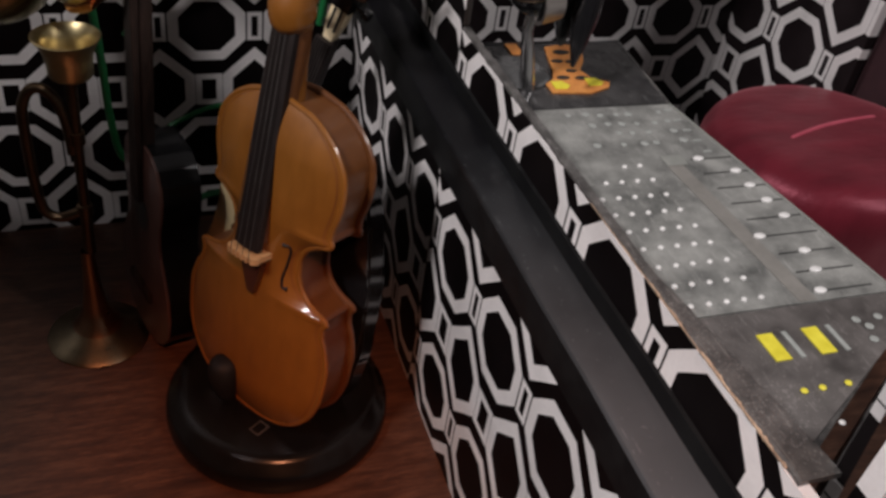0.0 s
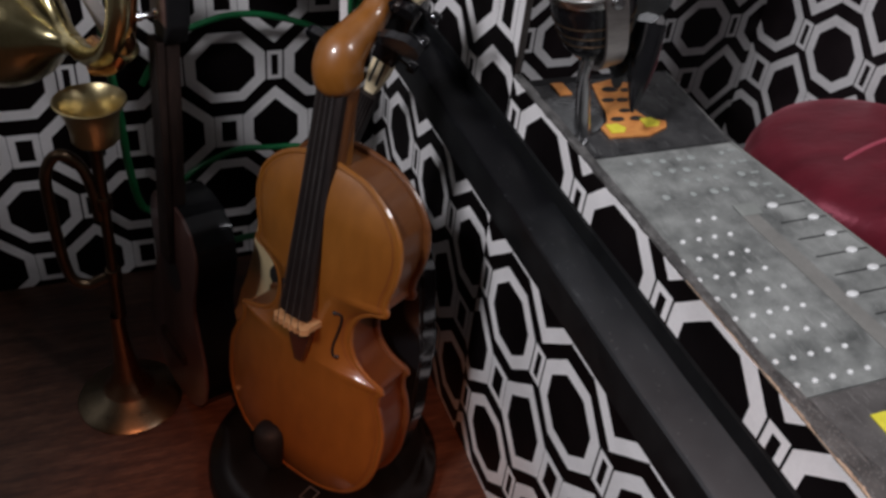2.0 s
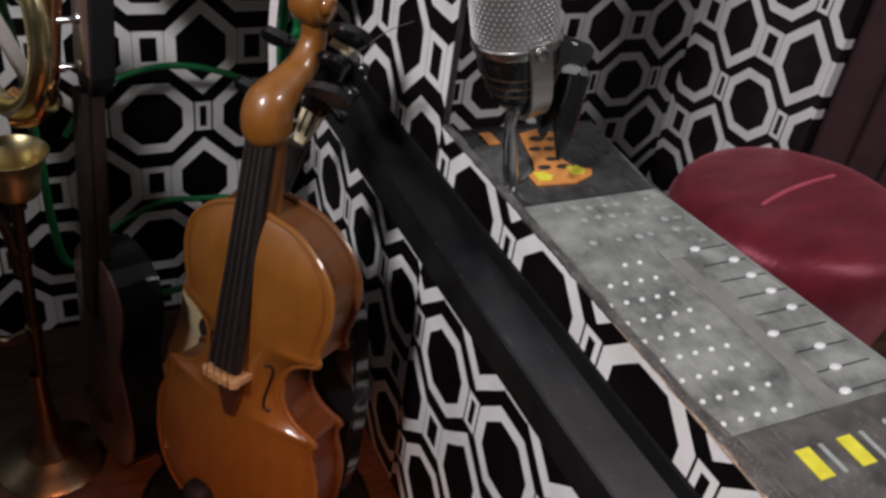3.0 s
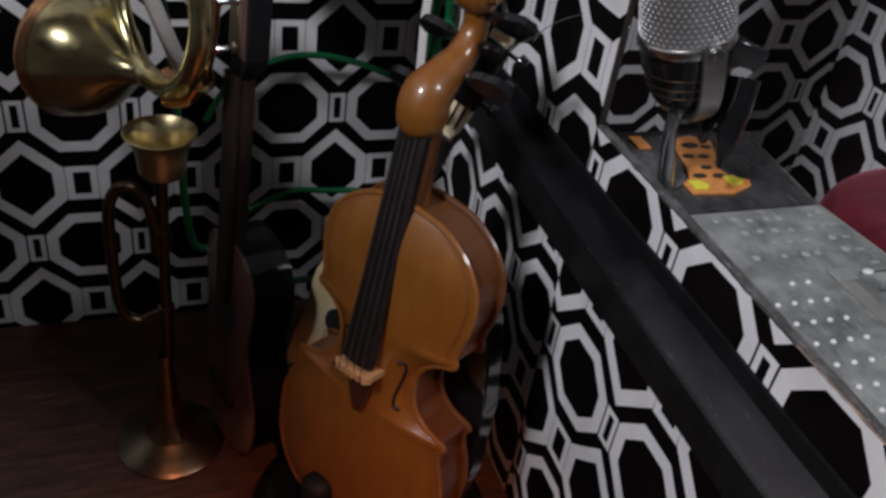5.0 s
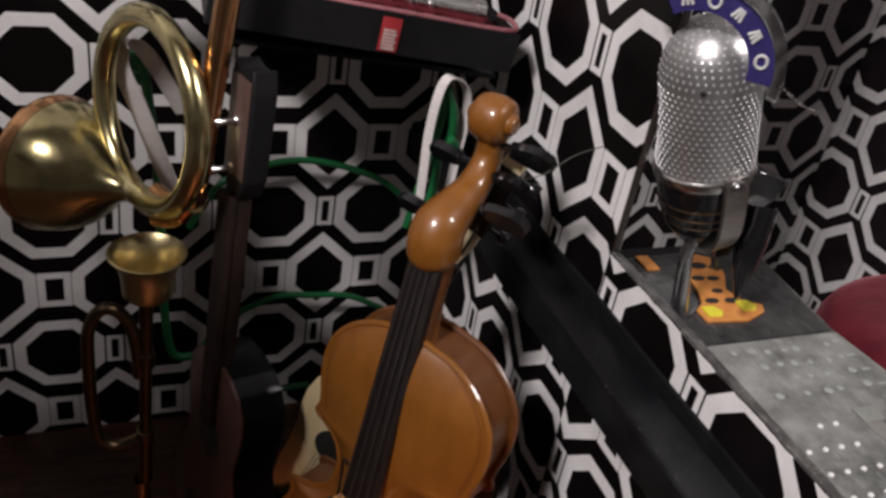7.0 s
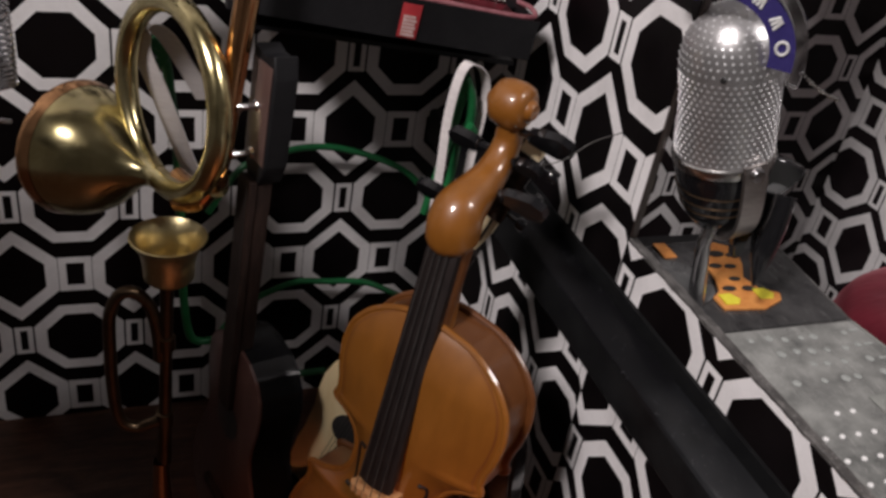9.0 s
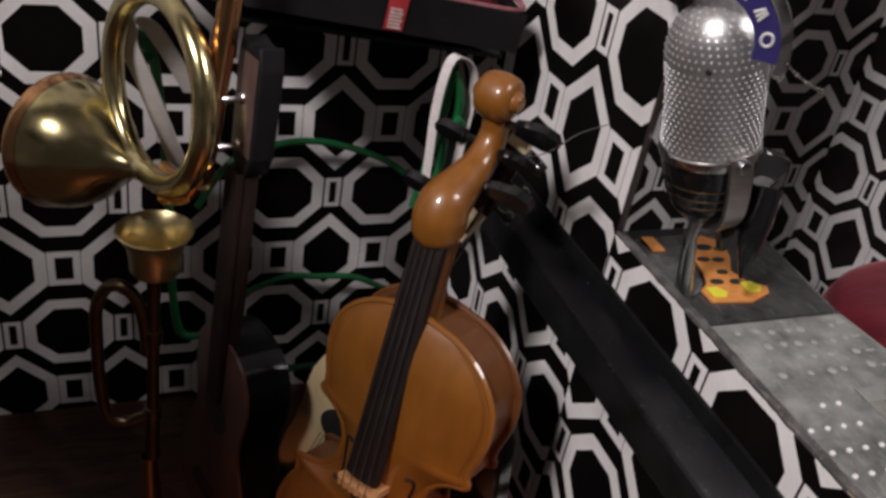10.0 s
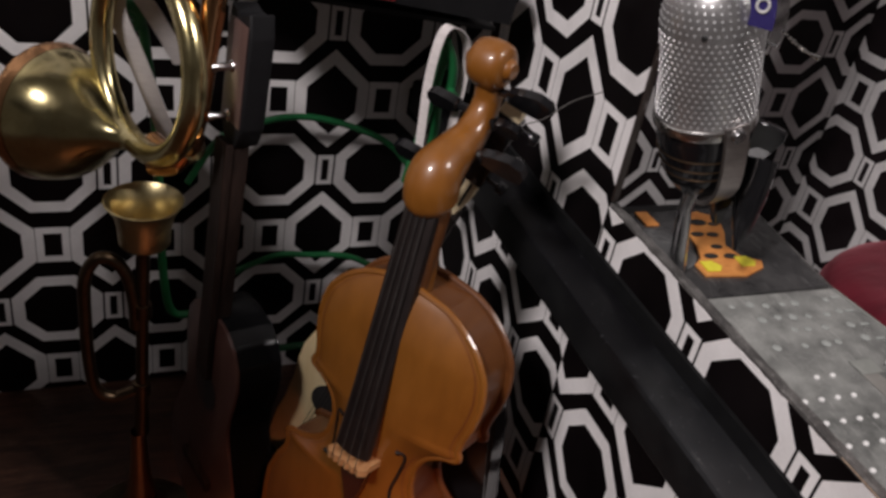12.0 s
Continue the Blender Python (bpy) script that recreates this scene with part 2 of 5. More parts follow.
M_COPPER = surface("copper toned brass", (0.55, 0.27, 0.12), (0.72, 0.40, 0.20), 0.20, 1.0, scale=45.0, bumpiness=0.05, rough_var=0.2)
M_DARKBRASS = surface("tarnished brass", (0.060, 0.040, 0.026), (0.13, 0.088, 0.054), 0.38, 1.0, scale=55.0, bumpiness=0.06)
M_CHROME = surface("worn chrome", (0.50, 0.50, 0.51), (0.70, 0.70, 0.71), 0.24, 1.0, scale=50.0, bumpiness=0.05, rough_var=0.2)
M_GRILLE = surface("satin chrome grille", (0.44, 0.435, 0.435), (0.64, 0.635, 0.635), 0.34, 0.85, scale=60.0, bumpiness=0.15, rough_var=0.2)
M_YOKE = surface("warm brushed steel", (0.30, 0.275, 0.265), (0.46, 0.42, 0.40), 0.42, 1.0, scale=90.0, stretch=(1, 1, 5), bumpiness=0.15)
M_DOT = surface("bright chrome bead", (0.60, 0.60, 0.61), (0.78, 0.78, 0.79), 0.40, 0.6, scale=300.0, bumpiness=0.0)
M_SILVER = surface("silver plated flute", (0.62, 0.61, 0.59), (0.82, 0.81, 0.79), 0.22, 1.0, bumpiness=0.03)
M_DARKWOOD = varnish("dark mahogany", (0.052, 0.024, 0.020), (0.080, 0.037, 0.030), (0.112, 0.054, 0.044))
M_PALE = varnish("pale spruce", (0.70, 0.53, 0.28), (0.78, 0.62, 0.36), (0.84, 0.70, 0.44), rough=0.3)
M_CREAM = surface("cream plastic", (0.66, 0.54, 0.33), (0.78, 0.66, 0.44), 0.4)
M_RED = surface("crimson velvet", (0.11, 0.006, 0.014), (0.21, 0.016, 0.032), 0.8, scale=90.0, bumpiness=0.4)
M_MAROON = surface("dark maroon cloth", (0.018, 0.004, 0.007), (0.036, 0.009, 0.013), 0.75, scale=60.0, bumpiness=0.4)
M_REDLABEL = surface("red paper label", (0.26, 0.015, 0.02), (0.36, 0.03, 0.035), 0.5)
M_FADED = surface("faded print", (0.42, 0.24, 0.22), (0.62, 0.46, 0.44), 0.6, scale=200.0)
M_RIBBON = surface("white satin ribbon", (0.60, 0.56, 0.55), (0.76, 0.72, 0.71), 0.42, scale=120.0, stretch=(1, 1, 6))
M_GREEN = surface("green cable sheath", (0.006, 0.085, 0.027), (0.015, 0.180, 0.055), 0.38, bumpiness=0.1)
M_PANEL = scuffed("printed grey panel", (0.090, 0.094, 0.090), (0.290, 0.297, 0.282), (0.48, 0.48, 0.46), 0.30, 75.0, 0.60)
M_PANEL2 = scuffed("printed brown-grey panel", (0.050, 0.046, 0.044), (0.135, 0.125, 0.120), (0.30, 0.28, 0.27), 0.38, 70.0, 0.60)
M_PANELGLOSS = scuffed("glossy charcoal print", (0.020, 0.020, 0.021), (0.068, 0.067, 0.067), (0.22, 0.22, 0.22), 0.20, 60.0, 0.64)
M_SHEEN = surface("pale brown print band", (0.165, 0.160, 0.148), (0.245, 0.238, 0.220), 0.4, scale=90.0)
M_BLOCK = surface("pale print block", (0.20, 0.21, 0.195), (0.28, 0.29, 0.27), 0.4, scale=90.0)
M_KNOB = surface("white knob cap", (0.62, 0.62, 0.61), (0.76, 0.76, 0.75), 0.30)
M_KNOBFAINT = surface("faded knob print", (0.25, 0.27, 0.255), (0.37, 0.39, 0.375), 0.4, scale=200.0)
M_SLOT = surface("black slot print", (0.012, 0.012, 0.012), (0.03, 0.03, 0.03), 0.5)
M_MARK = surface("dull grey mark", (0.05, 0.05, 0.052), (0.09, 0.09, 0.092), 0.5)
M_YELLOW = surface("yellow print", (0.62, 0.54, 0.03), (0.80, 0.72, 0.07), 0.42, scale=200.0)
M_ORANGE = surface("orange print", (0.48, 0.165, 0.04), (0.72, 0.32, 0.09), 0.38, scale=220.0)
M_PURPLE = surface("deep violet plastic", (0.030, 0.024, 0.115), (0.055, 0.046, 0.19), 0.26)


def satin_mat():
    m, t, b = nodes_of("crimson satin")
    fold = noise_tex(t, 22.0, 3.0, (1.0, 2.5, 1.0))
    t.links.new(ramp(t, fold, [(0.3, (0.065, 0.006, 0.011)), (0.7, (0.125, 0.012, 0.021))]), b.inputs["Base Color"])
    b.inputs["Roughness"].default_value = 0.40
    b.inputs["Specular Tint"].default_value = (1.0, 0.32, 0.42, 1)
    b.inputs["Sheen Weight"].default_value = 0.3
    b.inputs["Sheen Tint"].default_value = (0.9, 0.3, 0.35, 1)
    bump(t, b, mathn(t, "ADD", fold, mathn(t, "MULTIPLY", noise_tex(t, 900.0, 2.0), 0.1)), 0.35, 0.004)
    return m


def clear_mat():
    m, t, b = nodes_of("clear acrylic")
    b.inputs["Base Color"].default_value = (0.96, 0.97, 0.97, 1)
    b.inputs["Transmission Weight"].default_value = 1.0
    b.inputs["IOR"].default_value = 1.45
    t.links.new(mathn(t, "MULTIPLY_ADD", noise_tex(t, 70.0, 5.0), 0.3, -0.02), b.inputs["Roughness"])
    return m


M_SATIN, M_CLEAR = satin_mat(), clear_mat()
for m in (M_MATTBLACK, M_RAIL, M_RAILTOP, M_BLACKTRIM, M_NECKDARK):
    m.node_tree.nodes["Principled BSDF"].inputs["Specular IOR Level"].default_value = 0.2


# ---------- mesh helpers ----------
def finish(name, bm, mat, parent=None, label="", smooth=40):
    me = bpy.data.meshes.new(name)
    bmesh.ops.recalc_face_normals(bm, faces=bm.faces)
    bm.to_mesh(me)
    bm.free()
    for m in mat if isinstance(mat, (list, tuple)) else [mat]:
        me.materials.append(m)
    if smooth:
        me.shade_smooth()
        me.set_sharp_from_angle(angle=radians(smooth))
    ob = new(name, me)
    if parent:
        ob.parent = parent
    if label:
        ob["label"] = label
    return ob


def part(name, bm, material, parent, label=""):
    return finish(name, bm, material, parent, label)


def empty(name, m, label, category, group=""):
    ob = new(name)
    ob.empty_display_size = 0.01
    ob.matrix_world = m
    return tagged(ob, label, category, group)


def box(bm, x0, x1, y0, y1, z0, z1, bev=0.0, m=None):
    mat = Matrix.Translation(((x0 + x1) / 2, (y0 + y1) / 2, (z0 + z1) / 2)) @ Matrix.Diagonal((x1 - x0, y1 - y0, z1 - z0, 1))
    r = bmesh.ops.create_cube(bm, size=1.0, matrix=(m @ mat) if m else mat)
    if bev:
        edges = list({e for v in r["verts"] for e in v.link_edges})
        bmesh.ops.bevel(bm, geom=edges, offset=bev, segments=2, affect="EDGES", profile=0.6)
    return bm


def boxed(x0, x1, y0, y1, z0, z1, bev=0.0):
    return box(bmesh.new(), x0, x1, y0, y1, z0, z1, bev)


def lathe(bm, profile, seg=32, m=None, cap=True):
    """Turns (radius, height) pairs round the z axis of m."""
    m = m or Matrix()
    rings = []
    for r, h in profile:
        if r < 1e-6:
            rings.append([bm.verts.new(m @ Vector((0, 0, h)))])
        else:
            rings.append([bm.verts.new(m @ Vector((r * math.cos(a), r * math.sin(a), h))) for a in (2 * math.pi * i / seg for i in range(seg))])
    for a, b in zip(rings, rings[1:]):
        for i in range(seg):
            j = (i + 1) % seg
            if len(a) == 1 and len(b) == 1:
                continue
            if len(a) == 1:
                bm.faces.new((a[0], b[j], b[i]))
            elif len(b) == 1:
                bm.faces.new((a[i], a[j], b[0]))
            else:
                bm.faces.new((a[i], a[j], b[j], b[i]))
    if cap:
        for ring_ in (rings[0], rings[-1]):
            if len(ring_) > 2:
                bm.faces.new(ring_)
    return bm


def tube(bm, pts, radius, seg=12, closed=False, flat=None):
    """A tube along pts. radius: a number or one for each point. flat: (half width, half thickness) for a ribbon."""
    pts = [Vector(p) for p in pts]
    n = len(pts)
    rad = radius if isinstance(radius, (list, tuple)) else [radius] * n
    tang = []
    for i in range(n):
        a = pts[(i - 1) % n] if closed or i else pts[0]
        b = pts[(i + 1) % n] if closed or i < n - 1 else pts[-1]
        tang.append((b - a).normalized())
    up = Vector((0, 0, 1)) if abs(tang[0].z) < 0.9 else Vector((0, 1, 0))
    nrm = (up - tang[0] * up.dot(tang[0])).normalized()
    rings = []
    for i in range(n):
        nrm = (nrm - tang[i] * nrm.dot(tang[i])).normalized()
        bi = tang[i].cross(nrm)
        rings.append([bm.verts.new(pts[i] + (nrm * math.cos(a) + bi * math.sin(a)) * rad[i]) for a in (2 * math.pi * k / seg for k in range(seg))])
    pairs = list(zip(rings, rings[1:])) + ([(rings[-1], rings[0])] if closed else [])
    for a, b in pairs:
        for k in range(seg):
            bm.faces.new((a[k], a[(k + 1) % seg], b[(k + 1) % seg], b[k]))
    if not closed:
        bm.faces.new(rings[0])
        bm.faces.new(rings[-1])
    return bm


def spline(ctrl, steps=8, closed=False):
    """A smooth line through the given points."""
    c = [Vector(p) for p in ctrl]
    n = len(c)
    out = []
    for i in range(n if closed else n - 1):
        p0 = c[(i - 1) % n] if closed or i else c[0]
        p1, p2 = c[i], c[(i + 1) % n]
        p3 = c[(i + 2) % n] if closed or i + 2 < n else c[-1]
        for k in range(steps):
            s = k / steps
            out.append(0.5 * (2 * p1 + (p2 - p0) * s + (2 * p0 - 5 * p1 + 4 * p2 - p3) * s * s + (3 * p1 - p0 - 3 * p2 + p3) * s ** 3))
    if not closed:
        out.append(c[-1])
    return out


def prism(bm, outline, z0, z1, m=None):
    """A flat plate with that outline in x, y and its faces at z0 and z1."""
    m = m or Matrix()
    a = [bm.verts.new(m @ Vector((x, y, z0))) for x, y in outline]
    b = [bm.verts.new(m @ Vector((x, y, z1))) for x, y in outline]
    n = len(a)
    bm.faces.new(a)
    bm.faces.new(b)
    for i in range(n):
        bm.faces.new((a[i], a[(i + 1) % n], b[(i + 1) % n], b[i]))
    return bm


def ribbon(bm, pts, wide, thick, across):
    """A band along pts, its width along the way `across`."""
    pts, across = [Vector(p) for p in pts], Vector(across).normalized()
    rows = []
    for i, p in enumerate(pts):
        t = (pts[min(i + 1, len(pts) - 1)] - pts[max(i - 1, 0)]).normalized()
        w = (across - t * across.dot(t)).normalized() * wide / 2
        k = t.cross(w).normalized() * thick / 2
        rows.append([bm.verts.new(p + s) for s in (w + k, w - k, -w - k, k - w)])
    for a, b in zip(rows, rows[1:]):
        for i in range(4):
            bm.faces.new((a[i], a[(i + 1) % 4], b[(i + 1) % 4], b[i]))
    bm.faces.new(rows[0])
    bm.faces.new(rows[-1])
    return bm


# ---------- setting ----------
TOP_Z, CONSOLE_Z, JAMB_Y, END_Y, THICK = 0.2920, 0.2655, -0.199, -0.470, 0.0042
tagged(finish("floor", boxed(-0.75, -0.0, -0.80, 0.0, 0.0, FLOOR_Z), M_FLOOR, smooth=0), "dark red-brown laminate wood display floor", "floor", kind="structure")
tagged(finish("wall_back", boxed(-0.75, 0.0, 0.0, 0.02, 0.0, 0.75), M_BACK, smooth=0), "back wall with black and white octagon wallpaper", "wall", kind="structure")
tagged(finish("wall_back_beyond", boxed(0.0032, 0.42, 0.001, 0.021, 0.0, 0.75), M_FARBACK, smooth=0), "back wall of the next bay, octagon wallpaper", "wall", kind="structure")
tagged(finish("wall_right", boxed(0.319, 0.339, -0.141, 0.0005, 0.0, 0.75), M_RIGHT, smooth=0), "side wall of the next bay, octagon wallpaper", "wall", kind="structure")
tagged(finish("wall_partition_low", boxed(0.0, THICK, -0.80, JAMB_Y, 0.0, TOP_Z - 0.002), M_PART, smooth=0), "low partition with black and white octagon wallpaper", "wall", kind="structure")
tagged(finish("wall_partition_high", boxed(0.0, 0.003, JAMB_Y, 0.0, 0.0, 0.75), M_PARTHIGH, smooth=0), "full-height partition panel with octagon wallpaper", "wall", kind="structure")
tagged(finish("floor_beyond", boxed(THICK + 0.0001, 0.75, -0.80, 0.001, 0.0, FLOOR_Z), M_FLOOR, smooth=0), "dark laminate floor of the next bay", "floor", kind="structure")
# scuffed top edge of the low partition, with raw chipboard at its worn arris
edge = bmesh.new()
n_e = 90
prev = None
for i in range(n_e + 1):
    y = END_Y + (JAMB_Y - END_Y) * i / n_e
    w0 = 0.0004 + 0.0009 * noise.noise(Vector((0, y * 160, 2.0)))
    w1 = THICK + 0.0007 * noise.noise(Vector((4.0, y * 120, 2.0))) + 0.010 * max(0.0, (-0.385 - y) / 0.08)
    zt = TOP_Z + 0.0005 * noise.noise(Vector((9.0, y * 200, 2.0)))
    row = [edge.verts.new(v) for v in ((w0, y, TOP_Z - 0.0021), (w0, y, zt - 0.0006), (w0 + 0.0007, y, zt), (w1 - 0.0006, y, zt), (w1, y, TOP_Z - 0.0021))]
    if prev:
        for k in range(5):
            edge.faces.new((prev[k], prev[(k + 1) % 5], row[(k + 1) % 5], row[k]))
    else:
        edge.faces.new(row)
    prev = row
edge.faces.new(prev)
tagged(finish("ledge", edge, M_BOARD, smooth=30), "scuffed dark grey top edge of the low partition", "ledge", kind="structure")
chip = bmesh.new()
rng = random.Random(5)
prev = None
for i in range(241):
    y = -0.345 - 0.120 * i / 240
    w = max(0.0, 0.0011 * noise.noise(Vector((1.0, y * 90, 7.0))) - 0.0001 + 0.0006 * (-y - 0.36) / 0.1)
    w = 0.00002 + min(w, 0.0006) * (0.7 + 0.9 * noise.noise(Vector((2.0, y * 700, 1.0))))
    row = [chip.verts.new(p) for p in ((-0.0004, y, TOP_Z - 0.0008 - w), (-0.0004, y, TOP_Z - 0.0008 + 0.6 * w), (-0.0002 + 1.1 * w, y, TOP_Z - 0.0006 + 1.1 * w))]
    if prev:
        for k in range(2):
            chip.faces.new((prev[k], prev[k + 1], row[k + 1], row[k]))
    prev = row
tagged(finish("trim_worn_edge", chip, M_CHIP, smooth=0), "pale raw chipboard showing where the paper has torn", "trim", kind="structure")
# counter that carries the console, and the papered panel that closes its near end
tagged(finish("counter", boxed(THICK + 0.0005, 0.100, -0.40, -0.150, FLOOR_Z, CONSOLE_Z - 0.0062, 0.001), M_BLACKTRIM), "black counter under the mixing console", "counter", kind="structure")
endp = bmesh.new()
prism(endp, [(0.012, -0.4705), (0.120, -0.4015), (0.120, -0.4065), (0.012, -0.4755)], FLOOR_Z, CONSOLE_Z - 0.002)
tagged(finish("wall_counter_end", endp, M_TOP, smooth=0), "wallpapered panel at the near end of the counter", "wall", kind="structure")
tagged(finish("wall_front_pillar", boxed(0.0100, 0.30, -0.4840, -0.4770, 0.0, 0.334), M_PILLAR, smooth=0), "wallpapered front panel of the next bay", "wall", kind="structure")
# unseen board added above the view to shade the bay's lower left
tagged(finish("shade_board", boxed(-1.05, -0.434, -0.80, -0.290, 0.62, 0.638, 0.002), M_BLACKTRIM, smooth=0), "unseen black board added over the bay to shade it", "shelf", kind="structure")
# dark metal edge strip of the partition panel
tagged(finish("trim_edge", boxed(0.0001, 0.0031, JAMB_Y - 0.0016, JAMB_Y - 0.0002, TOP_Z + 0.0008, 0.75, 0.0004), M_STRIP), "dark brown satin edge strip of the partition panel", "trim", kind="structure")
# black rail along the partition
rail = bmesh.new()
prof = [(0.0, 0.2690), (-0.0014, 0.2685), (-0.0020, 0.2618), (-0.0188, 0.2616), (-0.0202, 0.2609), (-0.0208, 0.2594), (-0.0208, 0.2432), (-0.0196, 0.2416), (0.0, 0.2410)]
ys = [-0.80 + 0.04 * i for i in range(21)]
rows = [[rail.verts.new((x, min(y, -0.001), z + 0.0004 * math.sin(9.0 * y * 10))) for x, z in prof] for y in ys]
for a, b in zip(rows, rows[1:]):
    for i in range(len(prof)):
        j = (i + 1) % len(prof)
        rail.faces.new((a[i], a[j], b[j], b[i]))
rail.faces.new(rows[0]), rail.faces.new(rows[-1])
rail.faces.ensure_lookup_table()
# only the top face takes the colour with the painted sheen
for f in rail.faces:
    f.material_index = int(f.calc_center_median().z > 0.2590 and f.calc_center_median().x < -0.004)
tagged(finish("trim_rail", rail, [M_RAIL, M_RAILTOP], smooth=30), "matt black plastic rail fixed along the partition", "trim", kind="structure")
# plain room that closes the place
tagged(finish("wall_room_front", boxed(-1.8, 1.8, -2.62, -2.6, -0.8, 2.2), M_ROOM, smooth=0), "dim room wall", "wall", kind="structure")
tagged(finish("wall_room_left", boxed(-1.82, -1.8, -2.6, 0.02, -0.8, 2.2), M_ROOM, smooth=0), "dim room wall", "wall", kind="structure")
tagged(finish("wall_room_right", boxed(1.8, 1.82, -2.6, 0.02, -0.8, 2.2), M_ROOM, smooth=0), "dim room wall", "wall", kind="structure")
tagged(finish("wall_room_back_upper", boxed(-1.8, 1.8, 0.022, 0.04, -0.8, 2.2), M_ROOM, smooth=0), "dim room wall", "wall", kind="structure")
tagged(finish("ceiling", boxed(-1.8, 1.8, -2.6, 0.04, 2.2, 2.22), M_ROOM, smooth=0), "dim room ceiling", "ceiling", kind="structure")
tagged(finish("floor_room", boxed(-1.8, 1.8, -2.6, 0.04, -0.82, -0.8), M_ROOM, smooth=0), "dim room floor", "floor", kind="structure")


# ---------- violin and its stand ----------
def frame_m(o, x, y, z):
    m = Matrix((x, y, z)).transposed().to_4x4()
    m.translation = o
    return m


def width_at(table, y):
    ys_, ws = zip(*table)
    return float(np.interp(y, ys_, ws))


VIOLIN_W = [(-0.1330, 0.0), (-0.1325, 0.0075), (-0.1305, 0.0160), (-0.1260, 0.0255), (-0.1170, 0.0350), (-0.1020, 0.0425), (-0.0850, 0.0458), (-0.0670, 0.0463), (-0.0510, 0.0432), (-0.0420, 0.0400),
            (-0.0370, 0.0398), (-0.0335, 0.0414), (-0.0318, 0.0404), (-0.0300, 0.0345), (-0.0270, 0.0285), (-0.0210, 0.0234), (-0.0130, 0.0208), (-0.0050, 0.0204), (0.0030, 0.0222), (0.0085, 0.0258), (0.0125, 0.0305), (0.0150, 0.0352), (0.0168, 0.0360), (0.0200, 0.0346), (0.0250, 0.0348), (0.0350, 0.0366), (0.0460, 0.0374), (0.0570, 0.0360), (0.0670, 0.0312), (0.0750, 0.0238), (0.0805, 0.0145), (0.0828, 0.0)]


VIOLIN_W = [(y * 0.915, w * (1.13 if y > 0.012 else 1.12)) for y, w in VIOLIN_W]


def flowing(table, n=5):
    """The outline with smooth curves between its points and no overshoot."""
    d = [(b[1] - a[1]) / (b[0] - a[0]) for a, b in zip(table, table[1:])]
    slope = [d[0]] + [2 * p * q / (p + q) if p * q > 0 else 0.0 for p, q in zip(d, d[1:])] + [d[-1]]
    out = []
    for (a, b, m0, m1) in zip(table, table[1:], slope, slope[1:]):
        h = b[0] - a[0]
        for i in range(n):
            u = i / n
            out.append((a[0] + h * u, a[1] * (1 + 2 * u) * (1 - u) ** 2 + h * m0 * u * (1 - u) ** 2 + b[1] * u * u * (3 - 2 * u) + h * m1 * u * u * (u - 1)))
    return out + [table[-1]]


VIOLIN_W = flowing(VIOLIN_W)


def stations(table, rows_, inset=0.0):
    """Heights along the body, close together at the ends and at every turn of the outline."""
    y0, y1 = table[0][0] + inset, table[-1][0] - inset
    ys_ = [y0 + (y1 - y0) * (0.5 - 0.5 * math.cos(math.pi * i / rows_)) for i in range(rows_ + 1)] + [y for y, _ in table[1:-1] if y0 < y < y1]
    ys_.sort()
    return [ys_[0]] + [b for a, b in zip(ys_, ys_[1:]) if b - a > 0.0002]


def arch(table, y, f, height):
    w = width_at(table, y)
    end = min(1.0, (y - table[0][0]) / 0.03, (table[-1][0] - y) / 0.025)
    e = max(0.0, end) * (2 - max(0.0, end))
    return height * e * (1 - abs(f) ** 2.2) * min(1.0, w / 0.02)


def plate(table, height, thick, side, rows_=46, cols=14):
    """An arched plate whose rim lies in z = 0; side 1 arches up, -1 down."""
    bm = bmesh.new()
    top, low_ = [], []
    for y in stations(table, rows_):
        w = max(width_at(table, y), 0.0006)
        top.append([bm.verts.new((w * (2 * j / cols - 1), y, side * (thick + arch(table, y, 2 * j / cols - 1, height)))) for j in range(cols + 1)])
        low_.append([bm.verts.new((w * (2 * j / cols - 1), y, 0)) for j in range(cols + 1)])
    for g in (top, low_):
        for a, b in zip(g, g[1:]):
            for j in range(cols):
                bm.faces.new((a[j], a[j + 1], b[j + 1], b[j]))
    for a, b, c, d in zip(top, top[1:], low_, low_[1:]):
        for j in (0, cols):
            bm.faces.new((a[j], b[j], d[j], c[j]))
    for g, h in ((top[0], low_[0]), (top[-1], low_[-1])):
        for j in range(cols):
            bm.faces.new((g[j], g[j + 1], h[j + 1], h[j]))
    bmesh.ops.remove_doubles(bm, verts=bm.verts, dist=0.00005)
    return bm


def side_wall(table, inset, z0, z1, rows_=60):
    bm = bmesh.new()
    pts = []
    for y in stations(table, rows_, inset):
        pts.append((max(width_at(table, y) - inset, 0.0003), y))
    loop = pts + [(-x, y) for x, y in reversed(pts)]
    a = [bm.verts.new((x, y, z0)) for x, y in loop]
    b = [bm.verts.new((x, y, z1)) for x, y in loop]
    n = len(loop)
    for i in range(n):
        bm.faces.new((a[i], a[(i + 1) % n], b[(i + 1) % n], b[i]))
    return bm


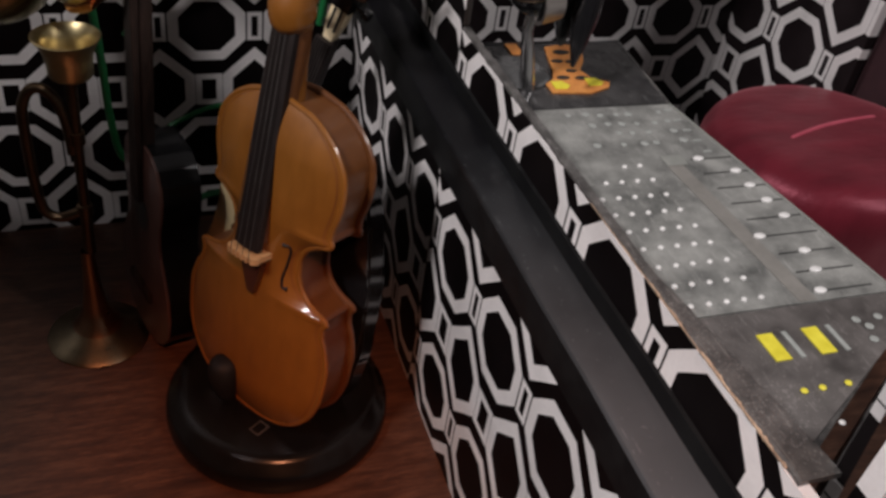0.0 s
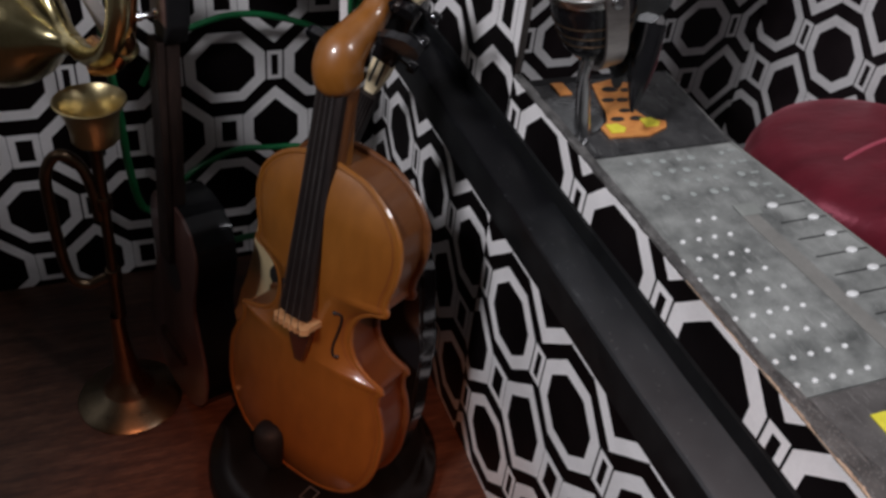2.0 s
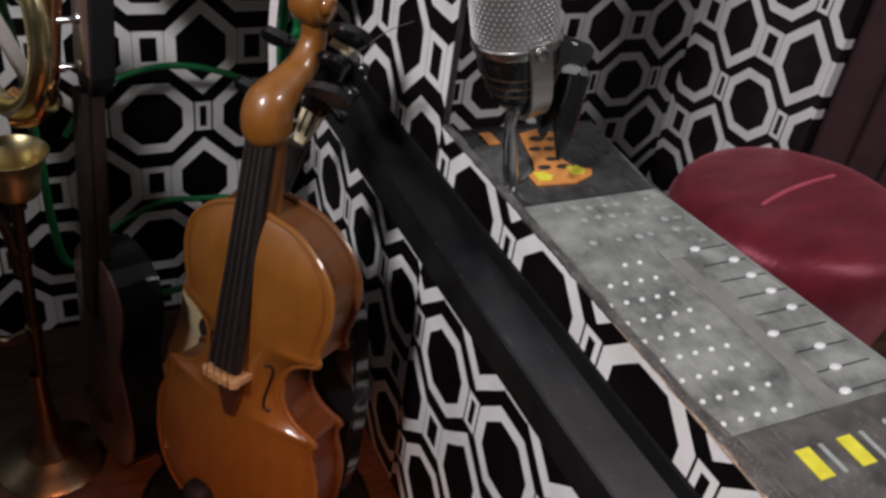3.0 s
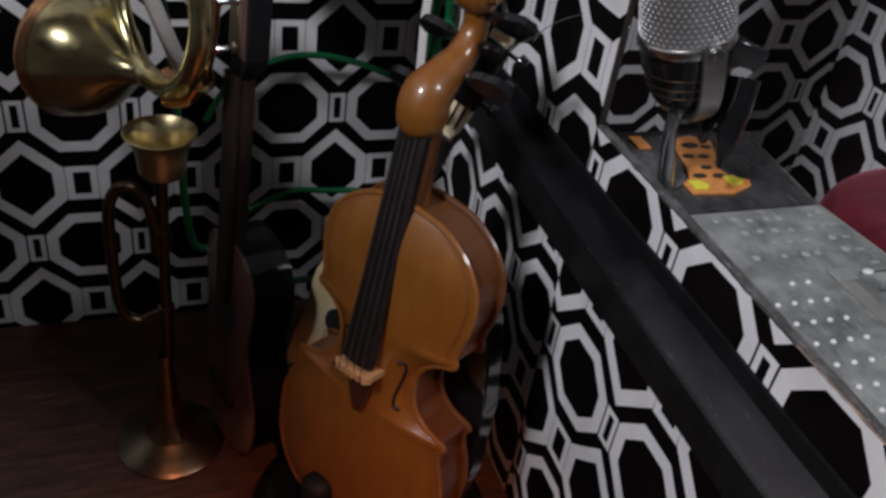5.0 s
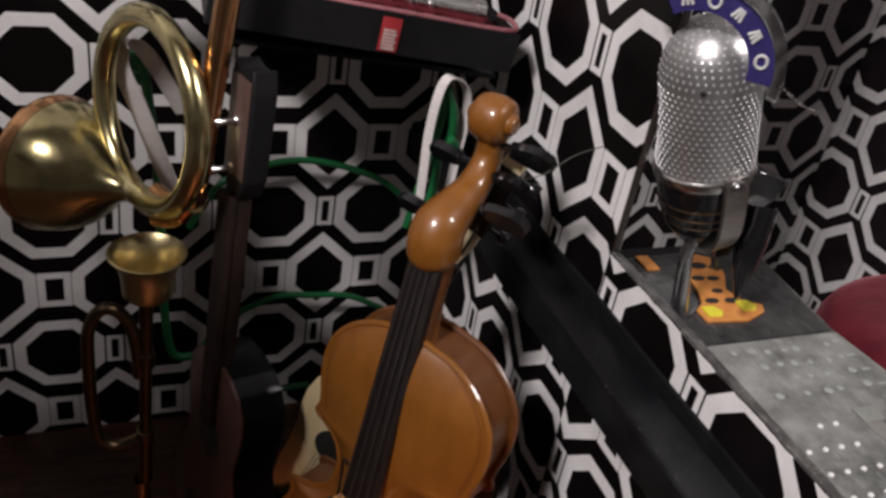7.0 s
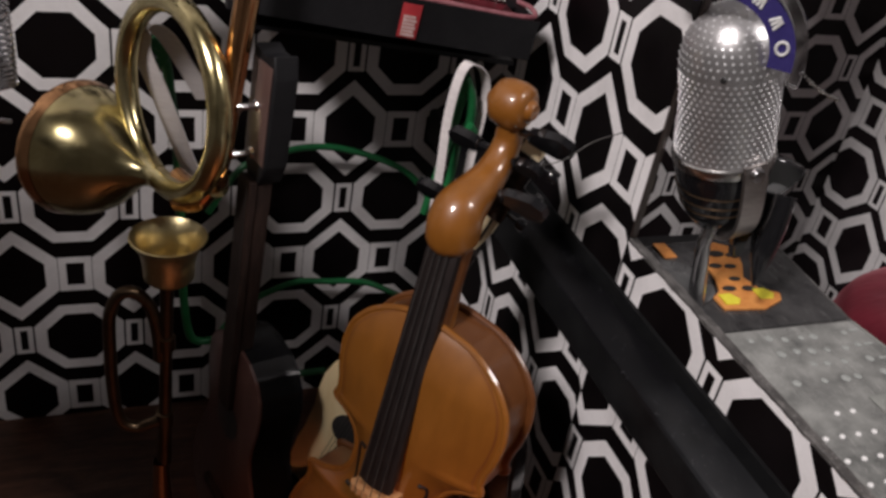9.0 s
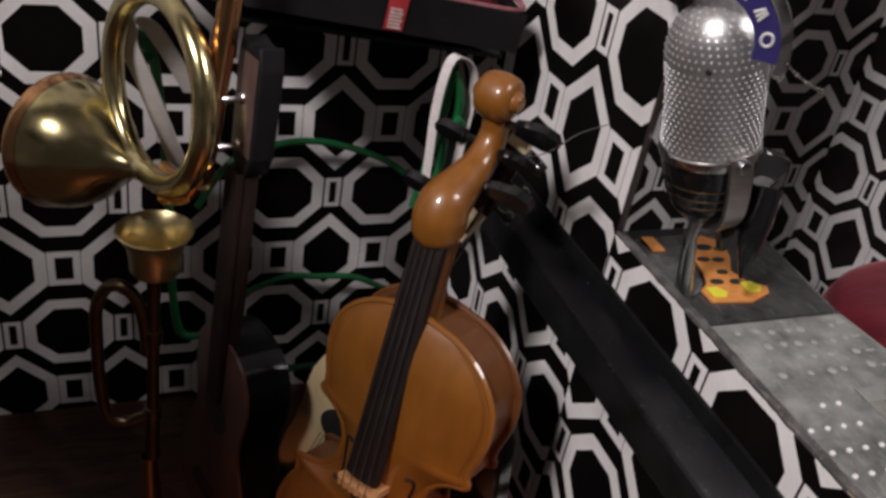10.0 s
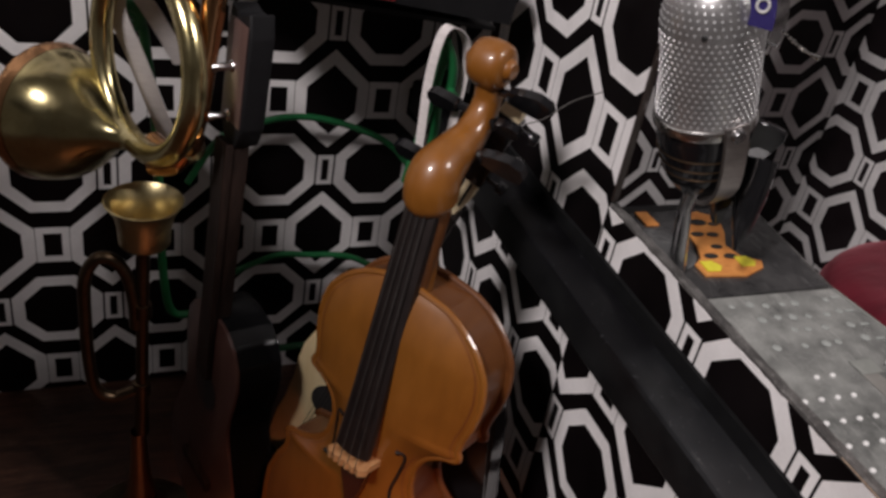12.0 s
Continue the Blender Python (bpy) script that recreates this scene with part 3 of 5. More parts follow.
def rim_line(table, inset, wide, height, thick, rows_=70):
    """A narrow inlaid line that follows the plate's outline."""
    bm = bmesh.new()
    for sgn in (-1, 1):
        prev = None
        for y in stations(table, rows_, inset):
            w = width_at(table, y)
            row = []
            for d in (inset, inset + wide):
                x = max(w - d, 0.0)
                row.append(bm.verts.new((sgn * x, y, thick + arch(table, y, x / max(w, 1e-4), height) + 0.00012)))
            if prev:
                bm.faces.new((prev[0], prev[1], row[1], row[0]))
            prev = row
    return bm


VM = frame_m((-0.0938, -0.2130, 0.1881), (0.5645, -0.8251, 0.0259), (0.0800, 0.0859, 0.9931), (-0.8216, -0.5585, 0.1144))
violin = empty("violin", VM, "small honey-varnished toy violin standing on a black base", "violin")
ARCH, DEPTH = 0.0070, 0.0185
TWIST = Matrix.Translation((0, -0.02, 0)) @ pose(0, 0, 0, 0, 0, -3.2) @ Matrix.Translation((0, 0.02, 0))


def body_part(name, bm, mat, label=""):
    bm.transform(TWIST)
    return part(name, bm, mat, violin, label)


body_part("belly", plate(VIOLIN_W, ARCH, 0.0022, 1, 64, 16), M_VTOP, "honey-coloured varnished arched belly")
body_part("purfling", rim_line(VIOLIN_W, 0.0026, 0.0007, ARCH, 0.0022), M_PURFLE, "thin dark inlaid edge line")

def rim_bead(table, radius, height, rows_=80):
    """The rounded, slightly raised edge that runs round a plate."""
    bm = bmesh.new()
    right = [(width_at(table, y), y) for y in stations(table, rows_)]
    loop = [Vector((x, y, height)) for x, y in right] + [Vector((-x, y, height)) for x, y in reversed(right[1:-1])]
    keep = [loop[0]]
    for p in loop[1:]:
        if (p - keep[-1]).length > 0.0012:
            keep.append(p)
    return tube(bm, keep, radius, 8, closed=True)


body_part("edge", rim_bead(VIOLIN_W, 0.0015, 0.0016), M_VTOP, "rounded glossy edge of the belly")
body_part("back_edge", rim_bead(VIOLIN_W, 0.0014, -DEPTH - 0.0008), M_VRIB)
body_part("ribs", side_wall(VIOLIN_W, 0.0020, -DEPTH, 0.0002, 90), M_VRIB, "red-brown varnished ribs")
back = plate(VIOLIN_W, 0.005, 0.0022, -1, 64, 12)
bmesh.ops.translate(back, verts=back.verts, vec=(0, 0, -DEPTH + 0.0003))
body_part("back", back, M_VRIB)
# neck, head and scroll
neck = bmesh.new()
spine = spline([(0, 0.070, -0.004), (0, 0.090, -0.0055), (0, 0.1060, -0.0055), (0, 0.1120, -0.0025), (0, 0.1180, -0.0015), (0, 0.1230, -0.0035), (0, 0.1285, -0.0115), (0, 0.1340, -0.0205), (0, 0.1410, -0.0262), (0, 0.1480, -0.0282), (0, 0.1560, -0.0270)], 6)
rad = [float(np.interp(p.y, [0.07, 0.090, 0.106, 0.1100, 0.112, 0.118, 0.123, 0.1285, 0.134, 0.141, 0.148, 0.156], [0.0085, 0.0068, 0.0070, 0.0090, 0.0108, 0.0109, 0.0104, 0.0084, 0.0070, 0.0062, 0.0056, 0.0058])) for p in spine]
tube(neck, spine, rad, 16)
part("neck", neck, M_VTOP, violin, "honey-coloured neck and peg box")
scroll = bmesh.new()
SM = Matrix.Translation((0, 0.1625, -0.0250)) @ pose(0, 0, 0, 0, 90, 0) @ Matrix.Scale(0.84, 4)
lathe(scroll, [(0, -0.0125), (0.0035, -0.0122), (0.0048, -0.0108), (0.0052, -0.0094), (0.0080, -0.0088), (0.0102, -0.0072), (0.0112, -0.0040), (0.0115, 0.0), (0.0112, 0.0040), (0.0102, 0.0072), (0.0080, 0.0088), (0.0052, 0.0094), (0.0048, 0.0108), (0.0035, 0.0122), (0, 0.0125)], 28, SM)
part("scroll", scroll, M_VTOP, violin, "rounded honey-coloured scroll")
# fingerboard, nut, bridge, tailpiece, strings
fb = bmesh.new()
NS = 12
rows_fb = []
for i in range(NS + 1):
    s = i / NS
    y, hw, z = 0.1095 + (-0.0030 - 0.1095) * s, 0.0072 + 0.0012 * s, 0.0025 + (0.0160 - 0.0025) * s
    rows_fb.append([fb.verts.new(v) for v in ((-hw, y, z - 0.0030), (-hw, y, z), (-hw * 0.5, y, z + 0.0011), (0, y, z + 0.0015), (hw * 0.5, y, z + 0.0011), (hw, y, z), (hw, y, z - 0.0030))])
for a, b in zip(rows_fb, rows_fb[1:]):
    for j in range(7):
        fb.faces.new((a[j], a[(j + 1) % 7], b[(j + 1) % 7], b[j]))
fb.faces.new(rows_fb[0]), fb.faces.new(rows_fb[-1])
part("fingerboard", fb, M_EBONY, violin, "matt black fingerboard")
under = bmesh.new()
tube(under, [(0.0016, 0.108, -0.0050), (0.0016, 0.075, -0.0008), (0.0016, 0.030, 0.0045), (0.0016, 0.0, 0.0080)], [0.0066, 0.0066, 0.0066, 0.0062], 12)
part("neck_root", under, M_VRIB, violin)
part("nut", boxed(-0.0072, 0.0072, 0.1090, 0.1106, -0.002, 0.0052, 0.0005), M_EBONY, violin)
bridge = bmesh.new()
crown = [(0.0106, 0.0080), (0.0100, 0.0150), (0.0108, 0.0178)]
for i in range(6, -7, -1):
    crown.append((0.0016 * i, 0.0188 + 0.0012 * math.cos(i * 0.2) + (0.0011 if i % 2 else 0.0)))
crown += [(-0.0108, 0.0178), (-0.0100, 0.0150), (-0.0106, 0.0080)]
prism(bridge, crown, -0.0016, 0.0016, Matrix.Translation((0, -0.0068, 0)) @ pose(0, 0, 0, 90, 0, 0))
part("bridge", bridge, M_BRIDGE, violin, "pale notched wooden bridge")
tail = bmesh.new()
prism(tail, [(-0.0085, -0.0085), (0.0085, -0.0085), (0.0058, -0.022), (0.0030, -0.0320), (-0.0010, -0.0320), (-0.0045, -0.022)], 0.0085, 0.0125)
part("tailpiece", tail, M_TAIL, violin, "dark red tapered tailpiece")
for k in range(4):
    x = -0.0042 + 0.0028 * k
    st = bmesh.new()
    tube(st, [(x, 0.1098, 0.0054), (x * 1.2, 0.05, 0.0130), (x * 1.5, -0.0068, 0.0205), (x * 1.1, -0.013, 0.0128)], 0.00022, 5)
    part("string", st, M_STRING, violin)
# f-holes and chin cup
for sgn in (-1, 1):
    fh = bmesh.new()
    pts = []
    for dx, y in ((-0.0026, 0.0035), (0.0004, 0.0036), (0.0014, 0.0005), (0.0004, -0.0080), (-0.0006, -0.0165), (0.0006, -0.0215), (0.0034, -0.0215)):
        x = sgn * (0.0175 + dx)
        pts.append((x, y, 0.0022 + arch(VIOLIN_W, y, x / width_at(VIOLIN_W, y), ARCH)))
    line = spline(pts, 5)
    tube(fh, line, [0.0008 + 0.0004 * (abs(i / (len(line) - 1) - 0.5) > 0.42) for i in range(len(line))], 6)
    body_part("sound_hole", fh, M_EBONY, "thin dark f-shaped sound hole")


def peg(y, z, sgn, length, k=1.0):
    bm = bmesh.new()
    tube(bm, [(0, y, z), (sgn * length * 0.55, y, z)], 0.0018, 8)
    lathe(bm, [(0.0022, 0), (0.0030, 0.0006), (0.0022, 0.0012)], 12, Matrix.Translation((sgn * length * 0.5, y, z)) @ pose(0, 0, 0, 0, 90 * sgn, 0))
    o = [(0.0, -0.0018), (0.004, -0.0030), (0.0085, -0.0038), (0.0120, -0.0033), (0.0135, -0.0008), (0.0130, 0.0022), (0.0095, 0.0037), (0.004, 0.0030), (0.0, 0.0018)]
    prism(bm, [(u * k, v * k) for u, v in o], -0.0019, 0.0019, Matrix.Translation((sgn * length * 0.5, y, z)) @ (Matrix() if sgn > 0 else Matrix.Diagonal((-1, 1, 1, 1))) @ pose(0, 0, 0, 35, 0, 0))
    bmesh.ops.bevel(bm, geom=[e for e in bm.edges if len(e.link_faces) == 2 and e.calc_face_angle() > 1.2], offset=0.0005, segments=1, affect="EDGES")
    return part("peg", bm, M_GLOSSBLACK, violin, "black tuning peg")


peg(0.1530, -0.0270, 1, 0.019, 1.45), peg(0.1300, -0.0165, 1, 0.020, 1.45), peg(0.1420, -0.0262, -1, 0.021, 1.1), peg(0.1410, -0.0250, 1, 0.014, 0.9), peg(0.1215, -0.0125, -1, 0.024, 1.1)
wire = bmesh.new()
tube(wire, spline([(0.021, 0.1465, -0.0175), (0.027, 0.1500, -0.024), (0.033, 0.158, -0.032), (0.040, 0.163, -0.040)], 5), 0.00022, 5)
part("loose_string", wire, M_STRING, violin, "loose end of a steel string")

stand = empty("display_stand", Matrix.Translation((-0.086, -0.204, FLOOR_Z)), "round gloss black stand holding the violin upright", "stand")
bm = bmesh.new()
lathe(bm, [(0, 0.0), (0.0635, 0.0), (0.0660, 0.0015), (0.0668, 0.0060), (0.0664, 0.0115), (0.0645, 0.0148), (0.0618, 0.0166), (0.0600, 0.0196), (0.0570, 0.0216), (0.0530, 0.0224), (0.0, 0.0230)], 64)
part("base", bm, M_BASE, stand, "gloss black round base with a stepped rim")
post = bmesh.new()
LOC = stand.matrix_world.inverted() @ VM
prism(post, [(-0.020, -0.1250), (0.026, -0.1250), (0.040, -0.105), (0.046, -0.070), (0.045, -0.030), (0.040, 0.010), (0.030, 0.038), (0.012, 0.050), (-0.010, 0.046), (-0.022, 0.020), (-0.026, -0.03), (-0.024, -0.10)], -0.0440, -0.0300, LOC)
bmesh.ops.bevel(post, geom=post.edges[:], offset=0.002, segments=2, affect="EDGES")
part("post", post, M_GLOSSBLACK, stand, "black upright behind the violin")
for x in (-0.0160,):
    hk = bmesh.new()
    tube(hk, [LOC @ Vector(p) for p in spline([(x * 0.9, -0.1235, -0.034), (x, -0.1245, -0.016), (x, -0.1225, 0.0030), (x, -0.1060, 0.0095), (x, -0.0890, 0.0110)], 6)], [0.0030] * 12 + [0.0034, 0.0042, 0.0052, 0.0062, 0.0070, 0.0076, 0.0082, 0.0086, 0.0088, 0.0088, 0.0084, 0.0070, 0.0036], 16)
    part("hook", hk, M_MATTBLACK, stand, "rounded black hook")
ring_ = bmesh.new()
box(ring_, -0.0215, -0.0125, -0.0370, -0.0364, 0.0226, 0.0231), box(ring_, -0.0215, -0.0125, -0.0306, -0.0300, 0.0226, 0.0231)
box(ring_, -0.0215, -0.0209, -0.0364, -0.0306, 0.0226, 0.0231), box(ring_, -0.0131, -0.0125, -0.0364, -0.0306, 0.0226, 0.0231)
bmesh.ops.rotate(ring_, verts=ring_.verts, cent=(-0.017, -0.0335, 0.0228), matrix=Matrix.Rotation(radians(35), 3, "Z"))
part("square_mark", ring_, M_MARK, stand, "small grey square mark")

# ---------- bugle ----------
BX, BY = -0.1885, -0.1200
bugle = empty("bugle", Matrix.Translation((BX, BY, FLOOR_Z)), "small tarnished brass bugle standing on its bell", "bugle")
TILTB = Vector((0.0055, 0.000, 0))


def bug(h, dx=0.0, dy=0.0):
    return Vector((dx, dy, h)) + TILTB * (h / 0.22)


bm = bmesh.new()
lathe(bm, [(0.0300, 0.0006), (0.0310, 0.0), (0.0312, 0.0010), (0.0285, 0.0030), (0.0215, 0.0062), (0.0150, 0.0105)], 40, cap=False)
part("bell", bm, M_BELLDULL, bugle, "flared grey-tarnished brass bell resting mouth down")
bm = bmesh.new()
lathe(bm, [(0.0152, 0.0104), (0.0105, 0.0165), (0.0078, 0.0250), (0.0060, 0.0360), (0.0046, 0.052), (0.0038, 0.070)], 40, cap=False)
part("bell_throat", bm, M_THROAT, bugle, "dull copper-toned throat of the bell")
bm = bmesh.new()
hs = [0.070, 0.09, 0.11, 0.13, 0.15, 0.172, 0.187]
tube(bm, [bug(h) for h in hs], [0.0038, 0.0034, 0.0031, 0.0030, 0.0030, 0.0032, 0.0034], 14)
part("pipe", bm, M_DARKBRASS, bugle, "slim dark brass pipe")
bm = bmesh.new()
CUP = Matrix.Translation(bug(0.1838, 0.0010)) @ Matrix.Diagonal((0.96, 0.96, 0.645, 1))
lathe(bm, [(0.0034, 0.0), (0.0060, 0.0035), (0.0105, 0.0060), (0.0118, 0.0085), (0.0122, 0.0200), (0.0136, 0.0300), (0.0166, 0.0385), (0.0176, 0.0402), (0.0180, 0.0412), (0.0174, 0.0416), (0.0160, 0.0396), (0.0128, 0.0310), (0.0110, 0.0200), (0.0100, 0.0110), (0.0, 0.0090)], 36, CUP, cap=False)
part("cup", bm, M_BRASSDULL, bugle, "wide brass cup with a rolled rim")
bm = bmesh.new()
loop_pts = [bug(0.101), bug(0.0985, -0.006), bug(0.0965, -0.014), bug(0.1025, -0.0215), bug(0.122, -0.0245), bug(0.152, -0.0255), bug(0.170, -0.0250), bug(0.180, -0.0205), bug(0.1805, -0.0140), bug(0.172, -0.0075), bug(0.156, -0.0040), bug(0.140, -0.003)]
tube(bm, spline(loop_pts, 6), 0.0030, 12)
part("loop", bm, M_DARKBRASS, bugle, "long looped brass tube")
for h in (0.101, 0.150):
    bm = bmesh.new()
    lathe(bm, [(0.0034, -0.004), (0.0044, -0.0036), (0.0044, 0.0036), (0.0034, 0.004)], 16, Matrix.Translation(bug(h)))
    part("ferrule", bm, M_DARKBRASS, bugle)

# ---------- coiled horn resting on the bugle's cup ----------
HC = Vector((-0.1802, -0.1000, 0.3102))
horn = empty("post_horn", Matrix.Translation(HC), "polished brass coiled horn resting on the bugle's cup", "horn")
HH = Vector((0.40, -0.915, 0)).normalized()
HN = HH.cross(Vector((0, 0, 1)))
RC = 0.0410
HU = Vector((0, 0, 1)) - HN * 0.085


def on_coil(a, off=0.0, r=RC):
    a = radians(a)
    return HH * (r * math.cos(a)) + HU * (r * math.sin(a)) + HN * off


bm = bmesh.new()
tube(bm, [on_coil(a, 0.0) for a in range(-95, 262, 6)], 0.0052, 18)
part("coil", bm, M_BRASS, horn, "round brass coil")
bm = bmesh.new()
tube(bm, [on_coil(a, -0.0080 * min(1.0, (-18 - a) / 22), RC) for a in range(-94, -19, 5)], 0.0046, 16)
part("inner_coil", bm, M_COPPER, horn, "second copper-toned turn")
bm = bmesh.new()
stem = spline([(0.002, -0.012, -0.0440), (0.011, -0.020, -0.0385), (0.0180, -0.023, -0.0200), (0.0215, -0.023, 0.0050), (0.0265, -0.022, 0.0400), (0.0320, -0.021, 0.0780), (0.0345, -0.020, 0.0960)], 8)
tube(bm, stem, 0.0050, 18)
part("stem", bm, M_COPPER, horn, "straight copper-toned tube")
bm = bmesh.new()
top_m = Matrix.Translation(stem[-1]) @ (stem[-1] - stem[-2]).to_track_quat("Z", "Y").to_matrix().to_4x4()
lathe(bm, [(0.0050, -0.004), (0.0078, -0.003), (0.0086, 0.0), (0.0082, 0.002), (0.0056, 0.0024)], 20, top_m)
part("mouth_rim", bm, M_BRASS, horn)
bm = bmesh.new()
throat = on_coil(-97)
mouth = throat + Vector((-0.0345, 0.0400, -0.0045))
lead = spline([on_coil(-88), throat, throat + (mouth - throat) * 0.18], 5)
lean_b = (mouth - throat).normalized()
bm_m = Matrix.Translation(throat + (mouth - throat) * 0.10) @ lean_b.to_track_quat("Z", "Y").to_matrix().to_4x4()
L = (mouth - throat).length * 0.9
outer = [(0.0052, -0.001), (0.0062, L * 0.07), (0.0088, L * 0.16), (0.0132, L * 0.27), (0.0190, L * 0.39), (0.0242, L * 0.52), (0.0282, L * 0.66), (0.0308, L * 0.81), (0.0320, L * 0.93), (0.0326, L)]
lead_bm = bmesh.new()
tube(lead_bm, lead, 0.0053, 18)
part("bell_throat", lead_bm, M_BRASS, horn)
lathe(bm, outer + [(r - 0.0010, h + 0.0012) for r, h in reversed(outer[2:])], 48, bm_m, cap=False)
part("bell", bm, M_BRASS, horn, "wide flared brass bell with a copper-toned lip")
# the lip's copper tone also carries an orange reflection, put into the colour
bm = bmesh.new()
lathe(bm, [(0.0318, L * 0.885), (0.0326, L * 0.95), (0.0333, L), (0.0330, L + 0.0014), (0.0319, L + 0.0012)], 48, bm_m, cap=False)
part("lip", bm, M_COPPER, horn, "copper-toned bell lip")
for a in (-66, -52):
    bm = bmesh.new()
    c = on_coil(a, -0.0095)
    tan = (on_coil(a + 4, -0.0095) - c).normalized()
    lathe(bm, [(0.0050, -0.0040), (0.0062, -0.0034), (0.0060, -0.0008), (0.0055, 0.0), (0.0060, 0.0008), (0.0062, 0.0034), (0.0050, 0.0040)], 20, Matrix.Translation(c) @ tan.to_track_quat("Z", "Y").to_matrix().to_4x4())
    part("ferrule", bm, M_BRASS, horn, "ridged brass ferrule")


# ---------- small guitars ----------
GUITAR_W = [(0.0, 0.0), (0.0010, 0.0120), (0.0040, 0.0215), (0.0100, 0.0310), (0.0200, 0.0382), (0.0320, 0.0405), (0.0450, 0.0385), (0.0580, 0.0325), (0.0680, 0.0272), (0.0750, 0.0255), (0.0830, 0.0262), (0.0930, 0.0290), (0.1030, 0.0302), (0.1120, 0.0285), (0.1190, 0.0230), (0.1235, 0.0140), (0.1250, 0.0)]


def guitar(m, label, m_top, m_side, m_neck, m_head, m_peg, k=1.0, kw=1.0, hole=0.083, nut=0.242, slots=False, deep=0.026, side_tuners=True, low=1.0):
    """A small guitar; its foot at the origin, its front along z, its neck along y."""
    g = empty("guitar", m, label, "guitar")
    table = [(y * k, w * kw * (1 - (1 - low) * min(1.0, max(0.0, (0.075 - y) / 0.03)))) for y, w in GUITAR_W]
    part("soundboard", plate(table, 0.0008, 0.0015, 1), m_top, g)
    part("sides", side_wall(table, 0.0006, -deep * kw, 0.0002), m_side, g)
    bk = plate(table, 0.001, 0.0015, -1)
    bmesh.ops.translate(bk, verts=bk.verts, vec=(0, 0, -deep * kw))
    part("back", bk, m_side, g)
    bm = bmesh.new()
    lathe(bm, [(0, 0.0024), (0.0115 * kw, 0.0024), (0.0115 * kw, 0.0026), (0, 0.0026)], 28, Matrix.Translation((0, hole, 0)))
    part("sound_hole", bm, M_SLOT, g, "round dark sound hole")
    bm = boxed(-0.0056 * kw, 0.0056 * kw, hole + 0.011, nut + 0.001, 0.0026, 0.0062, 0.0006)
    box(bm, -0.0050 * kw, 0.0050 * kw, 0.1245 * k, nut + 0.001, -0.0055, 0.0026, 0.0018)
    part("neck", bm, m_neck, g)
    bm = bmesh.new()
    hw, hl, tw = (0.46, 1.04, 0.72) if slots else (kw, 1.0, kw)
    prism(bm, [(sx * x * hw, nut + y * hl) for sx, rows_h in ((1, ((0.0062, 0.0), (0.0100, 0.010), (0.0108, 0.050), (0.0085, 0.060), (0.0030, 0.0565))), (-1, ((0.0030, 0.0565), (0.0085, 0.060), (0.0108, 0.050), (0.0100, 0.010), (0.0062, 0.0)))) for x, y in rows_h], -0.0045 if slots else -0.0085, 0.0025)
    bmesh.ops.bevel(bm, geom=bm.edges[:], offset=0.0007, segments=1, affect="EDGES")
    head = part("headstock", bm, m_head, g)
    if not slots:
        part("face_veneer", boxed(-0.0088 * kw, 0.0088 * kw, nut + 0.010, nut + 0.0545, 0.0024, 0.0031, 0.0003), M_HEADWOOD, head, "pinkish brown veneer")
    if slots:
        for sgn in (-1, 1):
            part("slot", boxed(sgn * 0.0042 * hw - 0.0006, sgn * 0.0042 * hw + 0.0006, nut + 0.006, nut + 0.0185, 0.0024, 0.0029), M_SLOT, head, "dark tuner slot")
        part("tuner_plate", boxed(-0.0058, 0.0058, nut + 0.0190, nut + 0.0530, -0.0052, 0.0034, 0.0006), M_GLOSSBLACK, head, "black tuner plate")
    part("bridge", boxed(-0.016 * kw, 0.016 * kw, 0.030 * k, 0.036 * k, 0.0015, 0.0052, 0.0006), m_neck, g)
    for sgn in (-1, 1) if side_tuners else ():
        for i in range(3):
            bm = bmesh.new()
            y = nut + (0.022 + 0.0130 * i) * hl
            tube(bm, [(sgn * 0.009 * hw, y, -0.001), (sgn * 0.0165 * tw, y, -0.001)], 0.0011, 8)
            lathe(bm, [(0, -0.0022), (0.0026, -0.0020), (0.0030, 0), (0.0026, 0.0020), (0, 0.0022)], 12, Matrix.Translation((sgn * 0.0180 * tw, y, -0.001)) @ pose(0, 0, 0, 0, 90, 0))
            part("tuner", bm, M_GLOSSBLACK, g)
    for i in range(0 if slots else 2):
        bm = bmesh.new()
        lathe(bm, [(0.0028, 0.0), (0.0024, 0.0010), (0.0016, 0.0016), (0.0016, 0.0070), (0.0023, 0.0075), (0.0023, 0.0098), (0.0, 0.0100)], 14, Matrix.Translation((-0.0020 * kw, nut + 0.0120 + 0.0220 * i, 0.0028)))
        part("string_post", bm, m_peg, g, "small string post")
    for i in range(6):
        bm = bmesh.new()
        x = (-0.0042 + 0.00168 * i) * kw
        tube(bm, [(x * 1.5, 0.034 * k, 0.0056), (x, nut + 0.001, 0.0070)], 0.00018, 4)
        part("string", bm, M_STRING, g)
    return g


def stand_m(foot, tip, front):
    y = (Vector(tip) - Vector(foot)).normalized()
    z = Vector(front)
    z = (z - y * z.dot(y)).normalized()
    return frame_m(foot, y.cross(z), y, z)


guitar(stand_m((-0.1580, -0.124, FLOOR_Z + 0.0055), (-0.1420, -0.124, 0.3450), (-0.95, -0.28, 0.0)), "dark mahogany toy guitar with black sides, turned to its side", M_DARKWOOD, M_BASE, M_NECKDARK, M_MATTBLACK, M_CHROME, 1.14, 1.0, 0.094, 0.236, deep=0.021, side_tuners=False)
